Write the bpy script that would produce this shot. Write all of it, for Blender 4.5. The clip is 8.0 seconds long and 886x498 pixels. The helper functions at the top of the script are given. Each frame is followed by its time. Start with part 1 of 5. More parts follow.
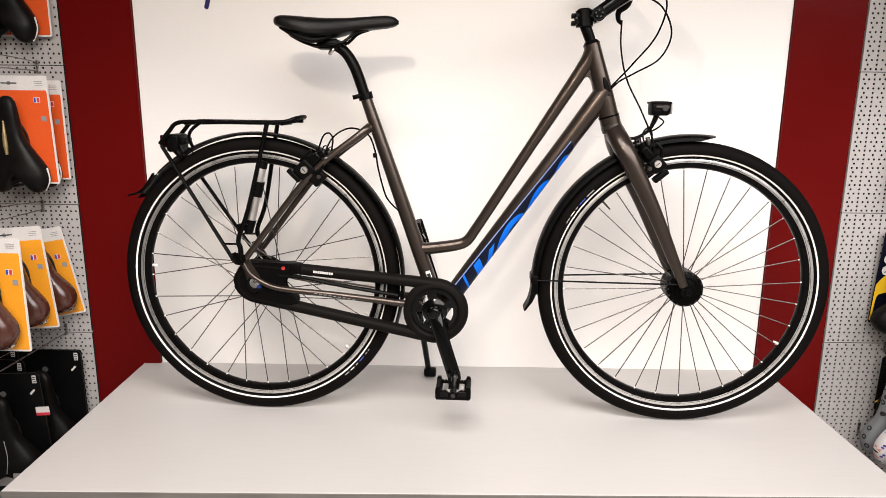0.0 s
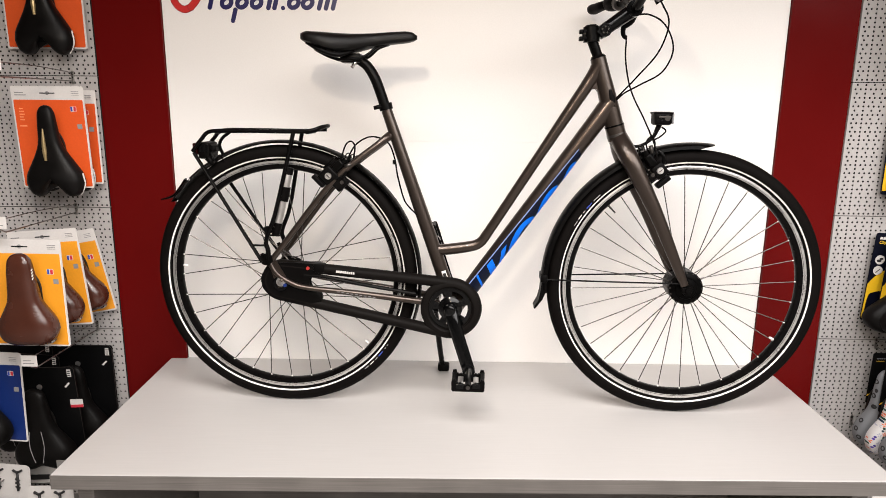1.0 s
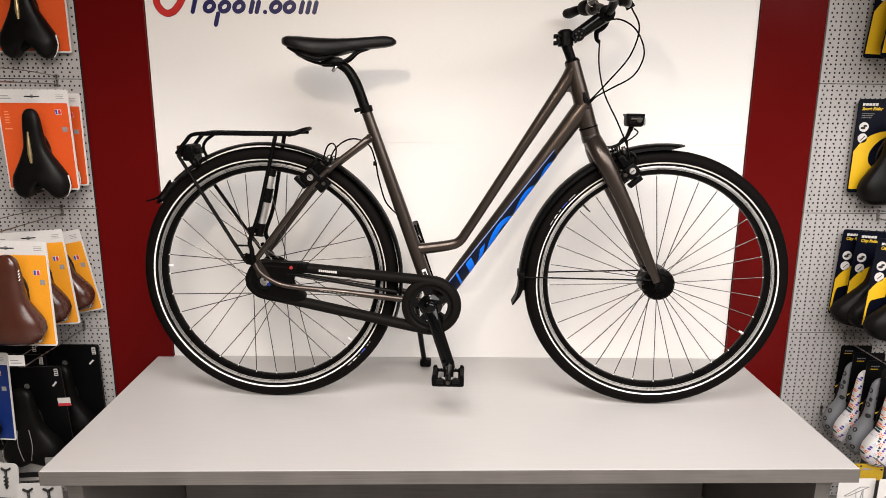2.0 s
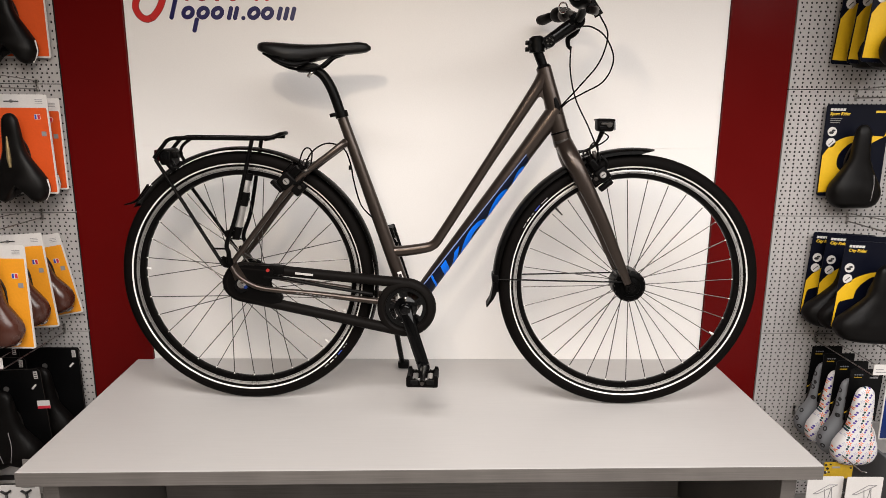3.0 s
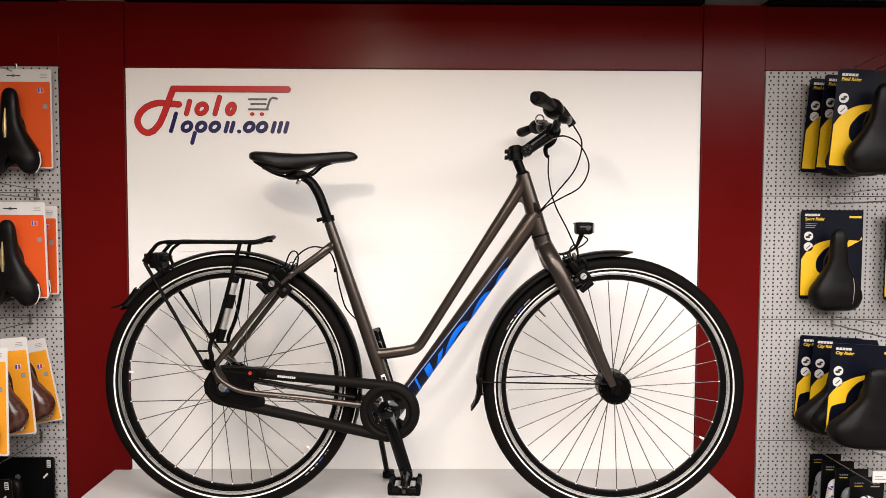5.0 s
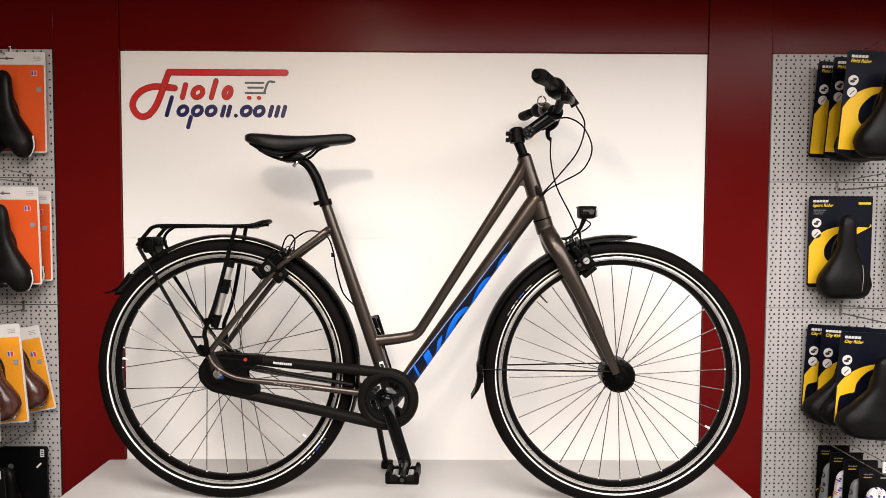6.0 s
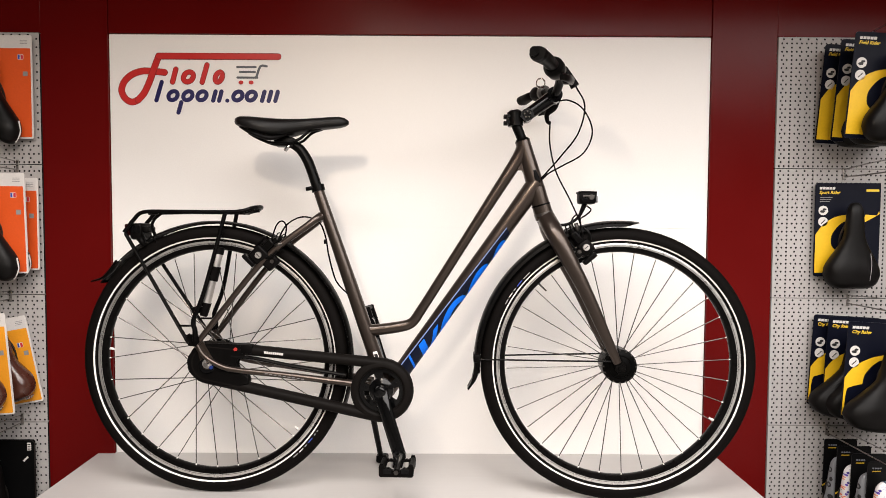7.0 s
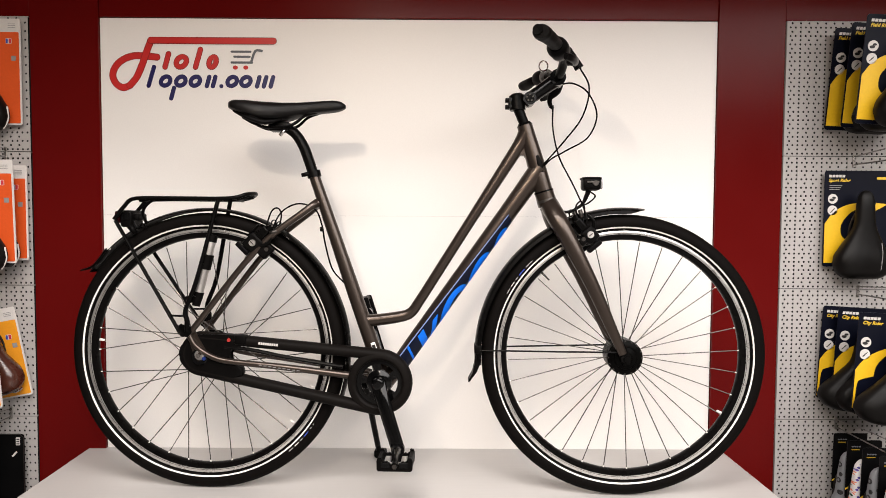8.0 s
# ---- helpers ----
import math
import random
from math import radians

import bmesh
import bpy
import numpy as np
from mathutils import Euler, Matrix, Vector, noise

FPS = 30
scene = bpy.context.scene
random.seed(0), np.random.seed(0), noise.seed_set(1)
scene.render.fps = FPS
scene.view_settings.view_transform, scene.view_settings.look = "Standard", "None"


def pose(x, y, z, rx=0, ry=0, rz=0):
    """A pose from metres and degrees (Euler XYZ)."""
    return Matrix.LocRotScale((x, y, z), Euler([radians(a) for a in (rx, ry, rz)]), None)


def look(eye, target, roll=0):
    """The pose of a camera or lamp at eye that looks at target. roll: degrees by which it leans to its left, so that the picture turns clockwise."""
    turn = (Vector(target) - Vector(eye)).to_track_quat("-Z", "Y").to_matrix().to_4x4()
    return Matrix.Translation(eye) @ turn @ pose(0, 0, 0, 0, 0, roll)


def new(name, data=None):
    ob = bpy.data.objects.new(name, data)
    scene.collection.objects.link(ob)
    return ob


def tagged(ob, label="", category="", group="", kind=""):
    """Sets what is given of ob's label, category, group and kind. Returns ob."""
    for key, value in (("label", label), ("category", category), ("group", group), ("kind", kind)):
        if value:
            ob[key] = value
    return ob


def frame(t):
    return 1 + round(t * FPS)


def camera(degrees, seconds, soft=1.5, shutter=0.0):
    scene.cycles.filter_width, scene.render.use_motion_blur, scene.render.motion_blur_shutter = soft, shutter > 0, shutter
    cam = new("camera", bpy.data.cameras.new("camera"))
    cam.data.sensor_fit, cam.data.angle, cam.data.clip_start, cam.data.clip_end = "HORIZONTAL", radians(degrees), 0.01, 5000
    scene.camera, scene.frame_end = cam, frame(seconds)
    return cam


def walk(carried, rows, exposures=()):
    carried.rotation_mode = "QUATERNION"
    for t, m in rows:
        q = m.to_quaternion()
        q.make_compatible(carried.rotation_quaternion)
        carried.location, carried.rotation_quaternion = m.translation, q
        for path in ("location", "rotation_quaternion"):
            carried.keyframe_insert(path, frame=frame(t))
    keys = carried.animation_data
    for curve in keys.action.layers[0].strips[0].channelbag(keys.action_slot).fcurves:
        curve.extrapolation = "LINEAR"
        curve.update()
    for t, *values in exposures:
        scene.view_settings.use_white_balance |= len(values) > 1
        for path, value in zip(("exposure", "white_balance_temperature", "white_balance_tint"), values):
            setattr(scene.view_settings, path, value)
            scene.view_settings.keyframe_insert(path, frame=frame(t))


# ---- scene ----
cam = camera(65.7, 8.0, soft=0.75)
PATH = [
    (0, (0.049, -0.027, 1.32), (0.022, 1.926, 0.889), 0.5),
    (0.5, (0.027, -0.096, 1.342), (-0.005, 1.855, 0.903), 0.5),
    (1, (0.014, -0.133, 1.349), (-0.017, 1.819, 0.915), 0.5),
    (1.5, (0.024, -0.158, 1.365), (0.005, 1.794, 0.927), 0.4),
    (2.8, (0.073, -0.203, 1.369), (0.099, 1.745, 0.918), 0.4),
    (3, (0.087, -0.207, 1.371), (0.111, 1.745, 0.937), 0.4),
    (3.5, (0.11, -0.215, 1.366), (0.137, 1.744, 0.968), 0.4),
    (4, (0.129, -0.225, 1.358), (0.155, 1.757, 1.089), 0.3),
    (4.5, (0.134, -0.237, 1.348), (0.157, 1.76, 1.252), 0.2),
    (6, (0.146, -0.194, 1.286), (0.156, 1.804, 1.191), 0.3),
    (6.5, (0.157, -0.163, 1.267), (0.163, 1.835, 1.171), 0.2),
    (7, (0.161, -0.142, 1.249), (0.167, 1.855, 1.153), 0.3),
    (7.5, (0.159, -0.11, 1.223), (0.166, 1.888, 1.128), 0.3),
    (8, (0.16, -0.09, 1.216), (0.168, 1.908, 1.119), 0.3),
]
walk(cam, [(t, look(eye, target, roll)) for t, eye, target, roll in PATH],
     exposures=[(0.0, -0.21, 6500, 11), (1.5, -0.23, 6480, 10), (2.8, -0.57, 6500, 10), (3.5, -0.57, 6500, 10), (4.0, -0.43, 6520, 10), (4.5, -0.29, 6530, 11), (6.0, -0.28, 6560, 11), (8.0, -0.32, 6600, 11)])

# ---- light: a small warm display lamp ahead of the board, soft ceiling lamps of the shop overhead ----
world = bpy.data.worlds.new("shop_air")
world.use_nodes = True
world.node_tree.nodes["Background"].inputs[0].default_value = (1.0, 0.93, 0.85, 1)
world.node_tree.nodes["Background"].inputs[1].default_value = 0.02
scene.world = world


def lamp(name, eye, target, sx, sy, watts, colour):
    data = bpy.data.lights.new(name, "AREA")
    data.shape, data.size, data.size_y, data.energy, data.color = "RECTANGLE", sx, sy, watts, colour
    ob = new(name, data)
    ob.matrix_world = look(eye, target)
    return ob


WARM = (1.0, 0.966, 0.945)
lamp("lamp_display", (-0.21, 0.26, 1.90), (0.05, 2.0, 1.50), 0.035, 0.035, 8.35, (1.0, 0.84, 0.66))
lamp("lamp_far", (-0.45, -3.6, 2.80), (0.0, 2.0, 1.1), 0.12, 0.12, 26, (1.0, 0.80, 0.60))
lamp("lamp_over", (-0.24, 0.20, 2.95), (-0.24, 0.20, 0.0), 1.6, 0.5, 62, WARM)
lamp("lamp_hall", (2.05, -2.5, 2.95), (2.05, -2.5, 0.0), 5.2, 5.4, 770, WARM)


# ---- materials ----
def mat(name, colour, rough=0.5, metal=0.0, vary=0.06, scale=8.0, fine=120.0, bump=0.0, coat=0.0, wear=0.06, spec=0.5, stretch=None):
    m = bpy.data.materials.new(name)
    m.use_nodes = True
    nt = m.node_tree
    b = nt.nodes["Principled BSDF"]
    b.inputs["Metallic"].default_value = metal
    b.inputs["Coat Weight"].default_value = coat
    b.inputs["Coat Roughness"].default_value = 0.12
    b.inputs["Specular IOR Level"].default_value = spec
    tc = nt.nodes.new("ShaderNodeTexCoord")
    n1 = nt.nodes.new("ShaderNodeTexNoise")
    n1.inputs["Scale"].default_value, n1.inputs["Detail"].default_value = scale, 4
    n2 = nt.nodes.new("ShaderNodeTexNoise")
    n2.inputs["Scale"].default_value, n2.inputs["Detail"].default_value = fine, 3
    for n in (n1, n2):
        nt.links.new(tc.outputs["Object"], n.inputs["Vector"])
    if stretch:
        mp = nt.nodes.new("ShaderNodeMapping")
        mp.inputs["Scale"].default_value = stretch
        nt.links.new(tc.outputs["Object"], mp.inputs["Vector"])
        nt.links.new(mp.outputs[0], n2.inputs["Vector"])
    add = nt.nodes.new("ShaderNodeMath")
    add.operation = "ADD"
    nt.links.new(n1.outputs["Fac"], add.inputs[0])
    nt.links.new(n2.outputs["Fac"], add.inputs[1])
    ramp = nt.nodes.new("ShaderNodeMapRange")
    ramp.inputs["From Min"].default_value, ramp.inputs["From Max"].default_value = 0.7, 1.3
    ramp.inputs["To Min"].default_value, ramp.inputs["To Max"].default_value = 1 - vary, 1 + vary
    nt.links.new(add.outputs[0], ramp.inputs["Value"])
    mul = nt.nodes.new("ShaderNodeVectorMath")
    mul.operation = "SCALE"
    mul.inputs[0].default_value = colour
    nt.links.new(ramp.outputs[0], mul.inputs["Scale"])
    nt.links.new(mul.outputs[0], b.inputs["Base Color"])
    rr = nt.nodes.new("ShaderNodeMapRange")
    rr.inputs["From Min"].default_value, rr.inputs["From Max"].default_value = 0.3, 0.7
    rr.inputs["To Min"].default_value, rr.inputs["To Max"].default_value = max(0.02, rough - wear), min(1.0, rough + wear)
    nt.links.new(n1.outputs["Fac"], rr.inputs["Value"])
    nt.links.new(rr.outputs[0], b.inputs["Roughness"])
    if bump:
        bp = nt.nodes.new("ShaderNodeBump")
        bp.inputs["Strength"].default_value, bp.inputs["Distance"].default_value = bump, 0.001
        nt.links.new(n2.outputs["Fac"], bp.inputs["Height"])
        nt.links.new(bp.outputs[0], b.inputs["Normal"])
    return m


WHITE_BOARD = mat("white_board", (0.82, 0.791, 0.763), 0.42, vary=0.025, scale=2.2, fine=260, bump=0.02)
RED_BOARD = mat("red_laminate", (0.100, 0.0036, 0.0034), 0.20, spec=0.075, vary=0.08, scale=3.0, fine=300, bump=0.03)
TABLE_TOP = mat("grey_laminate", (0.468, 0.447, 0.431), 0.42, vary=0.028, scale=3.0, fine=210, bump=0.03, stretch=(0.035, 1, 1))
TABLE_EDGE = mat("grey_edge_band", (0.125, 0.112, 0.102), 0.5, vary=0.26, scale=6, fine=420, stretch=(0.012, 1, 1), bump=0.05)
PEG = mat("peg_sheet", (0.395, 0.374, 0.361), 0.5, vary=0.03, scale=5, fine=240, bump=0.02)
# near-black that stands for the shade in the gap behind the peg holes
DARK_VOID = mat("void_shade", (0.012, 0.011, 0.011), 0.9)
SHOP_WALL = mat("shop_wall", (0.15, 0.14, 0.13), 0.8, scale=2, fine=60, bump=0.1)
SHOP_FLOOR = mat("shop_floor", (0.17, 0.16, 0.15), 0.45, vary=0.12, scale=4, fine=90)
SHOP_CEILING = mat("shop_ceiling", (0.10, 0.095, 0.09), 0.9, scale=3, fine=80, bump=0.1)
PAINT = mat("bronze_grey_paint", (0.056, 0.0425, 0.0350), 0.29, metal=0.75, vary=0.035, scale=30, fine=900, coat=0.2, wear=0.012)
BLACK_PAINT = mat("black_paint", (0.0024, 0.0022, 0.0021), 0.30, spec=0.06, vary=0.15, scale=25, fine=300, wear=0.1)
HUB_BLACK = mat("hub_black", (0.0020, 0.0019, 0.0018), 0.32, spec=0.03, vary=0.2, scale=60, fine=300, wear=0.12)
BLACK_GLOSS = mat("black_gloss", (0.003, 0.003, 0.0032), 0.17, spec=0.15, vary=0.1, scale=20, fine=200, coat=0.06)
CRANK_GLOSS = mat("crank_gloss", (0.0018, 0.0018, 0.0019), 0.11, spec=0.30, vary=0.1, scale=20, fine=200, wear=0.04)
BLACK_PLASTIC = mat("black_plastic", (0.0026, 0.0023, 0.0022), 0.45, spec=0.05, vary=0.15, scale=40, fine=600, bump=0.15)
CASE_PLASTIC = mat("chaincase_plastic", (0.0054, 0.0044, 0.0039), 0.55, spec=0.06, vary=0.12, scale=30, fine=500, bump=0.12)
RUBBER = mat("tyre_rubber", (0.0034, 0.0027, 0.0024), 0.66, spec=0.05, vary=0.2, scale=40, fine=500, bump=0.3)
REFLECT = mat("reflective_stripe", (0.78, 0.75, 0.71), 0.4, vary=0.05, scale=30, fine=300)
RIM_BLACK = mat("rim_anodised", (0.0025, 0.0022, 0.0021), 0.30, spec=0.07, vary=0.15, scale=20, fine=300, wear=0.1)
RIM_TRACK = mat("rim_brake_track", (0.60, 0.585, 0.565), 0.30, metal=0.85, vary=0.12, scale=30, fine=700)
STEEL = mat("steel_spoke", (0.085, 0.077, 0.071), 0.36, metal=0.9, vary=0.15, scale=60, fine=500)
CHROME = mat("bright_metal", (0.75, 0.73, 0.70), 0.18, metal=1.0, vary=0.08, scale=30, fine=300, wear=0.1)
ALLOY = mat("brushed_alloy", (0.55, 0.53, 0.51), 0.36, metal=0.9, vary=0.1, scale=30, fine=400)
LEATHER = mat("black_saddle_skin", (0.0036, 0.0031, 0.0029), 0.42, spec=0.14, vary=0.18, scale=25, fine=700, bump=0.22, wear=0.1)
BROWN_SKIN = mat("brown_saddle_skin", (0.056, 0.0165, 0.0095), 0.24, spec=0.5, vary=0.16, scale=18, fine=600, bump=0.08, coat=0.25, wear=0.06)
BLUE = mat("blue_decal", (0.001, 0.125, 0.66), 0.35, spec=0.2, vary=0.06, scale=30, fine=300)
PALE_LINE = mat("pale_blue_line", (0.16, 0.22, 0.42), 0.35, vary=0.06, scale=30, fine=300)
NAVY_DECAL = mat("navy_decal", (0.002, 0.004, 0.014), 0.35, spec=0.2, vary=0.08, scale=30, fine=300)
RED_DOT = mat("red_plastic", (0.36, 0.025, 0.02), 0.4, vary=0.06)
LENS_RED = mat("red_lens", (0.022, 0.002, 0.002), 0.15, vary=0.06, coat=0.6)
LENS_CLEAR = mat("lamp_lens", (0.55, 0.56, 0.58), 0.1, metal=0.6, vary=0.25, scale=120, fine=400, coat=0.6)
SIGN_RED = mat("sign_red", (0.52, 0.022, 0.02), 0.35, vary=0.05, scale=12)
SIGN_DARK = mat("sign_dark_red", (0.16, 0.010, 0.010), 0.35, vary=0.05, scale=12)
SIGN_NAVY = mat("sign_navy", (0.014, 0.012, 0.085), 0.35, vary=0.05, scale=12)
SIGN_GREY = mat("sign_grey", (0.11, 0.115, 0.13), 0.35, vary=0.05, scale=12)
CARD_WHITE = mat("card_white", (0.62, 0.59, 0.565), 0.5, vary=0.04, scale=12, fine=200)
CARD_ORANGE = mat("card_orange", (0.66, 0.085, 0.014), 0.42, vary=0.05, scale=9, fine=200)
CARD_AMBER = mat("card_amber", (0.76, 0.30, 0.018), 0.42, vary=0.05, scale=9, fine=200)
CARD_YELLOW = mat("card_yellow", (0.74, 0.44, 0.012), 0.42, vary=0.05, scale=9, fine=200)
CARD_MUSTARD = mat("card_mustard", (0.42, 0.26, 0.010), 0.42, vary=0.12, scale=60, fine=200)
CARD_NAVY = mat("card_navy", (0.0026, 0.0034, 0.009), 0.4, spec=0.14, vary=0.1, scale=9, fine=200)
CARD_BLACK = mat("card_black", (0.0028, 0.0028, 0.003), 0.36, spec=0.14, vary=0.15, scale=9, fine=200, coat=0.05)
CARD_BLUE = mat("card_blue", (0.006, 0.022, 0.13), 0.4, vary=0.06, scale=9, fine=200)
INK = mat("ink_black", (0.014, 0.013, 0.013), 0.5)
INK_GREY = mat("ink_grey", (0.25, 0.24, 0.24), 0.5)
INK_WHITE = mat("ink_white", (0.55, 0.52, 0.50), 0.5, vary=0.08, scale=200)
INK_YELLOW = mat("ink_yellow", (0.75, 0.50, 0.03), 0.45)
INK_PALE = mat("ink_pale_orange", (0.80, 0.27, 0.12), 0.45)
INK_RED = mat("ink_red", (0.55, 0.03, 0.05), 0.45)
INK_BLUE = mat("ink_blue", (0.03, 0.06, 0.35), 0.45)
INLAY = mat("gold_inlay", (0.34, 0.25, 0.12), 0.35, metal=0.6, vary=0.15, scale=90, fine=400)
WIRE = mat("zinc_wire", (0.30, 0.285, 0.27), 0.3, metal=0.9, vary=0.1, scale=60)
SHELF_GREY = mat("shelf_grey", (0.10, 0.10, 0.105), 0.5, vary=0.08, scale=9)


def dotted(name, ground, inks, size, cover, hollow=0.0):
    """Printed saddle cover: small blots of a few inks on a plain ground."""
    m = mat(name, ground, 0.42, vary=0.04, scale=20, fine=400, bump=0.1)
    nt = m.node_tree
    b = nt.nodes["Principled BSDF"]
    tc = nt.nodes.new("ShaderNodeTexCoord")
    base = b.inputs["Base Color"].links[0].from_socket
    for i, ink in enumerate(inks):
        mp = nt.nodes.new("ShaderNodeMapping")
        mp.inputs["Location"].default_value = (0.013 * i, 0.007 * i, 0.011 * i)
        v = nt.nodes.new("ShaderNodeTexVoronoi")
        v.inputs["Scale"].default_value, v.inputs["Randomness"].default_value = size, 0.55
        nt.links.new(tc.outputs["Object"], mp.inputs["Vector"])
        nt.links.new(mp.outputs[0], v.inputs["Vector"])
        lt = nt.nodes.new("ShaderNodeMath")
        lt.operation = "LESS_THAN"
        lt.inputs[1].default_value = cover
        nt.links.new(v.outputs["Distance"], lt.inputs[0])
        mx = nt.nodes.new("ShaderNodeMix")
        mx.data_type = "RGBA"
        fac = lt.outputs[0]
        if hollow:
            gt = nt.nodes.new("ShaderNodeMath")
            gt.operation = "GREATER_THAN"
            gt.inputs[1].default_value = hollow
            both = nt.nodes.new("ShaderNodeMath")
            both.operation = "MULTIPLY"
            nt.links.new(v.outputs["Distance"], gt.inputs[0])
            nt.links.new(gt.outputs[0], both.inputs[0])
            nt.links.new(fac, both.inputs[1])
            fac = both.outputs[0]
        nt.links.new(fac, mx.inputs["Factor"])
        nt.links.new(base, mx.inputs["A"])
        mx.inputs["B"].default_value = (*ink, 1)
        base = mx.outputs["Result"]
    nt.links.new(base, b.inputs["Base Color"])
    return m


def flower_print(name):
    """White saddle cover printed with columns of small five-leaved flowers and paired dots."""
    m = mat(name, (0.64, 0.615, 0.605), 0.42, vary=0.04, scale=20, fine=400, bump=0.1)
    nt = m.node_tree
    b = nt.nodes["Principled BSDF"]
    tc = nt.nodes.new("ShaderNodeTexCoord")
    xyz = nt.nodes.new("ShaderNodeSeparateXYZ")
    nt.links.new(tc.outputs["Object"], xyz.inputs[0])

    def op(kind, a, c=0.0):
        n = nt.nodes.new("ShaderNodeMath")
        n.operation = kind
        for k, v in enumerate((a, c)):
            if isinstance(v, (int, float)):
                n.inputs[k].default_value = v
            else:
                nt.links.new(v, n.inputs[k])
        return n.outputs[0]
    base = b.inputs["Base Color"].links[0].from_socket
    for ink, dy, dx, step_y, step_x, size, petals in (
            ((0.74, 0.16, 0.06), 0.0, 0.0, 0.034, 0.028, 0.0078, 5), ((0.42, 0.42, 0.50), 0.021, 0.004, 0.034, 0.028, 0.0070, 5), ((0.05, 0.03, 0.22), 0.0120, 0.012, 0.034, 0.028, 0.0034, 0),
            ((0.10, 0.05, 0.30), 0.0085, 0.019, 0.034, 0.028, 0.0034, 0), ((0.005, 0.045, 0.03), 0.0320, 0.010, 0.034, 0.028, 0.0036, 0), ((0.005, 0.03, 0.06), 0.0290, 0.018, 0.034, 0.028, 0.0034, 0)):
        u = op("SUBTRACT", op("FLOORED_MODULO", op("ADD", xyz.outputs[1], dy + step_y / 2), step_y), step_y / 2)
        v = op("SUBTRACT", op("FLOORED_MODULO", op("ADD", xyz.outputs[0], dx + step_x / 2), step_x), step_x / 2)
        r = op("SQRT", op("ADD", op("MULTIPLY", u, u), op("MULTIPLY", v, v)))
        edge = size
        if petals:
            wave = op("COSINE", op("MULTIPLY", op("ARCTAN2", u, v), petals))
            edge = op("ADD", op("MULTIPLY", wave, size * 0.42), size * 0.58)
        fac = op("LESS_THAN", r, edge)
        if petals:
            fac = op("MULTIPLY", fac, op("GREATER_THAN", r, size * 0.24))
        mx = nt.nodes.new("ShaderNodeMix")
        mx.data_type = "RGBA"
        nt.links.new(fac, mx.inputs["Factor"])
        nt.links.new(base, mx.inputs["A"])
        mx.inputs["B"].default_value = (*ink, 1)
        base = mx.outputs["Result"]
    nt.links.new(base, b.inputs["Base Color"])
    return m


FLOWER_SKIN = flower_print("flower_print")
GREY_SKIN = dotted("grey_dot_print", (0.17, 0.175, 0.185), ((0.015, 0.015, 0.015),), 36, 0.30, 0.15)


# ---- building helpers ----
def mesh_of(name, bm, material):
    bmesh.ops.remove_doubles(bm, verts=bm.verts, dist=1e-6)
    bmesh.ops.recalc_face_normals(bm, faces=bm.faces)
    areas = sorted(f.calc_area() for f in bm.faces)
    large = 12 * areas[len(areas) // 2]
    for f in bm.faces:
        f.smooth = f.calc_area() < large and len(f.verts) < 7
    for e in bm.edges:
        if len(e.link_faces) == 2 and e.calc_face_angle(0) > 0.6:
            e.smooth = False
    me = bpy.data.meshes.new(name)
    bm.to_mesh(me)
    bm.free()
    me.materials.append(material)
    return me


def part(name, bm, material, parent, label=""):
    """One mesh object under a thing or a part. A finished mesh may be given in place of a bmesh."""
    me = bm if isinstance(bm, bpy.types.Mesh) else mesh_of(name, bm, material)
    ob = new(name, me)
    ob.parent = parent
    if label:
        tagged(ob, label)
    return ob


def thing(name, m, label, category, group="", kind=""):
    ob = new(name)
    ob.empty_display_size = 0.05
    ob.matrix_world = m
    return tagged(ob, label, category, group, kind)


def solid(name, bm, material, label, category, group="", kind="", m=None):
    ob = new(name, mesh_of(name, bm, material))
    if m is not None:
        ob.matrix_world = m
    return tagged(ob, label, category, group, kind)


def box(lo, hi, bevel=0.0, bm=None, segments=2):
    bm = bm or bmesh.new()
    v = [bm.verts.new((x, y, z)) for x in (lo[0], hi[0]) for y in (lo[1], hi[1]) for z in (lo[2], hi[2])]
    faces = [bm.faces.new([v[i] for i in q]) for q in ((0, 1, 3, 2), (4, 6, 7, 5), (0, 4, 5, 1), (2, 3, 7, 6), (0, 2, 6, 4), (1, 5, 7, 3))]
    if bevel:
        edges = list({e for f in faces for e in f.edges})
        bmesh.ops.bevel(bm, geom=edges, offset=bevel, segments=segments, affect="EDGES", profile=0.5)
    return bm


def smooth_path(points, steps=6, closed=False):
    """Catmull-Rom through the points."""
    p = [Vector(q) for q in points]
    n = len(p)
    out = []
    for i in range(n if closed else n - 1):
        a = p[(i - 1) % n] if closed or i > 0 else p[0] * 2 - p[1]
        b, c = p[i], p[(i + 1) % n]
        d = p[(i + 2) % n] if closed or i + 2 < n else c * 2 - b
        for k in range(steps):
            t = k / steps
            out.append(0.5 * ((2 * b) + (c - a) * t + (2 * a - 5 * b + 4 * c - d) * t * t + (3 * b - a - 3 * c + d) * t ** 3))
    if not closed:
        out.append(p[-1])
    return out


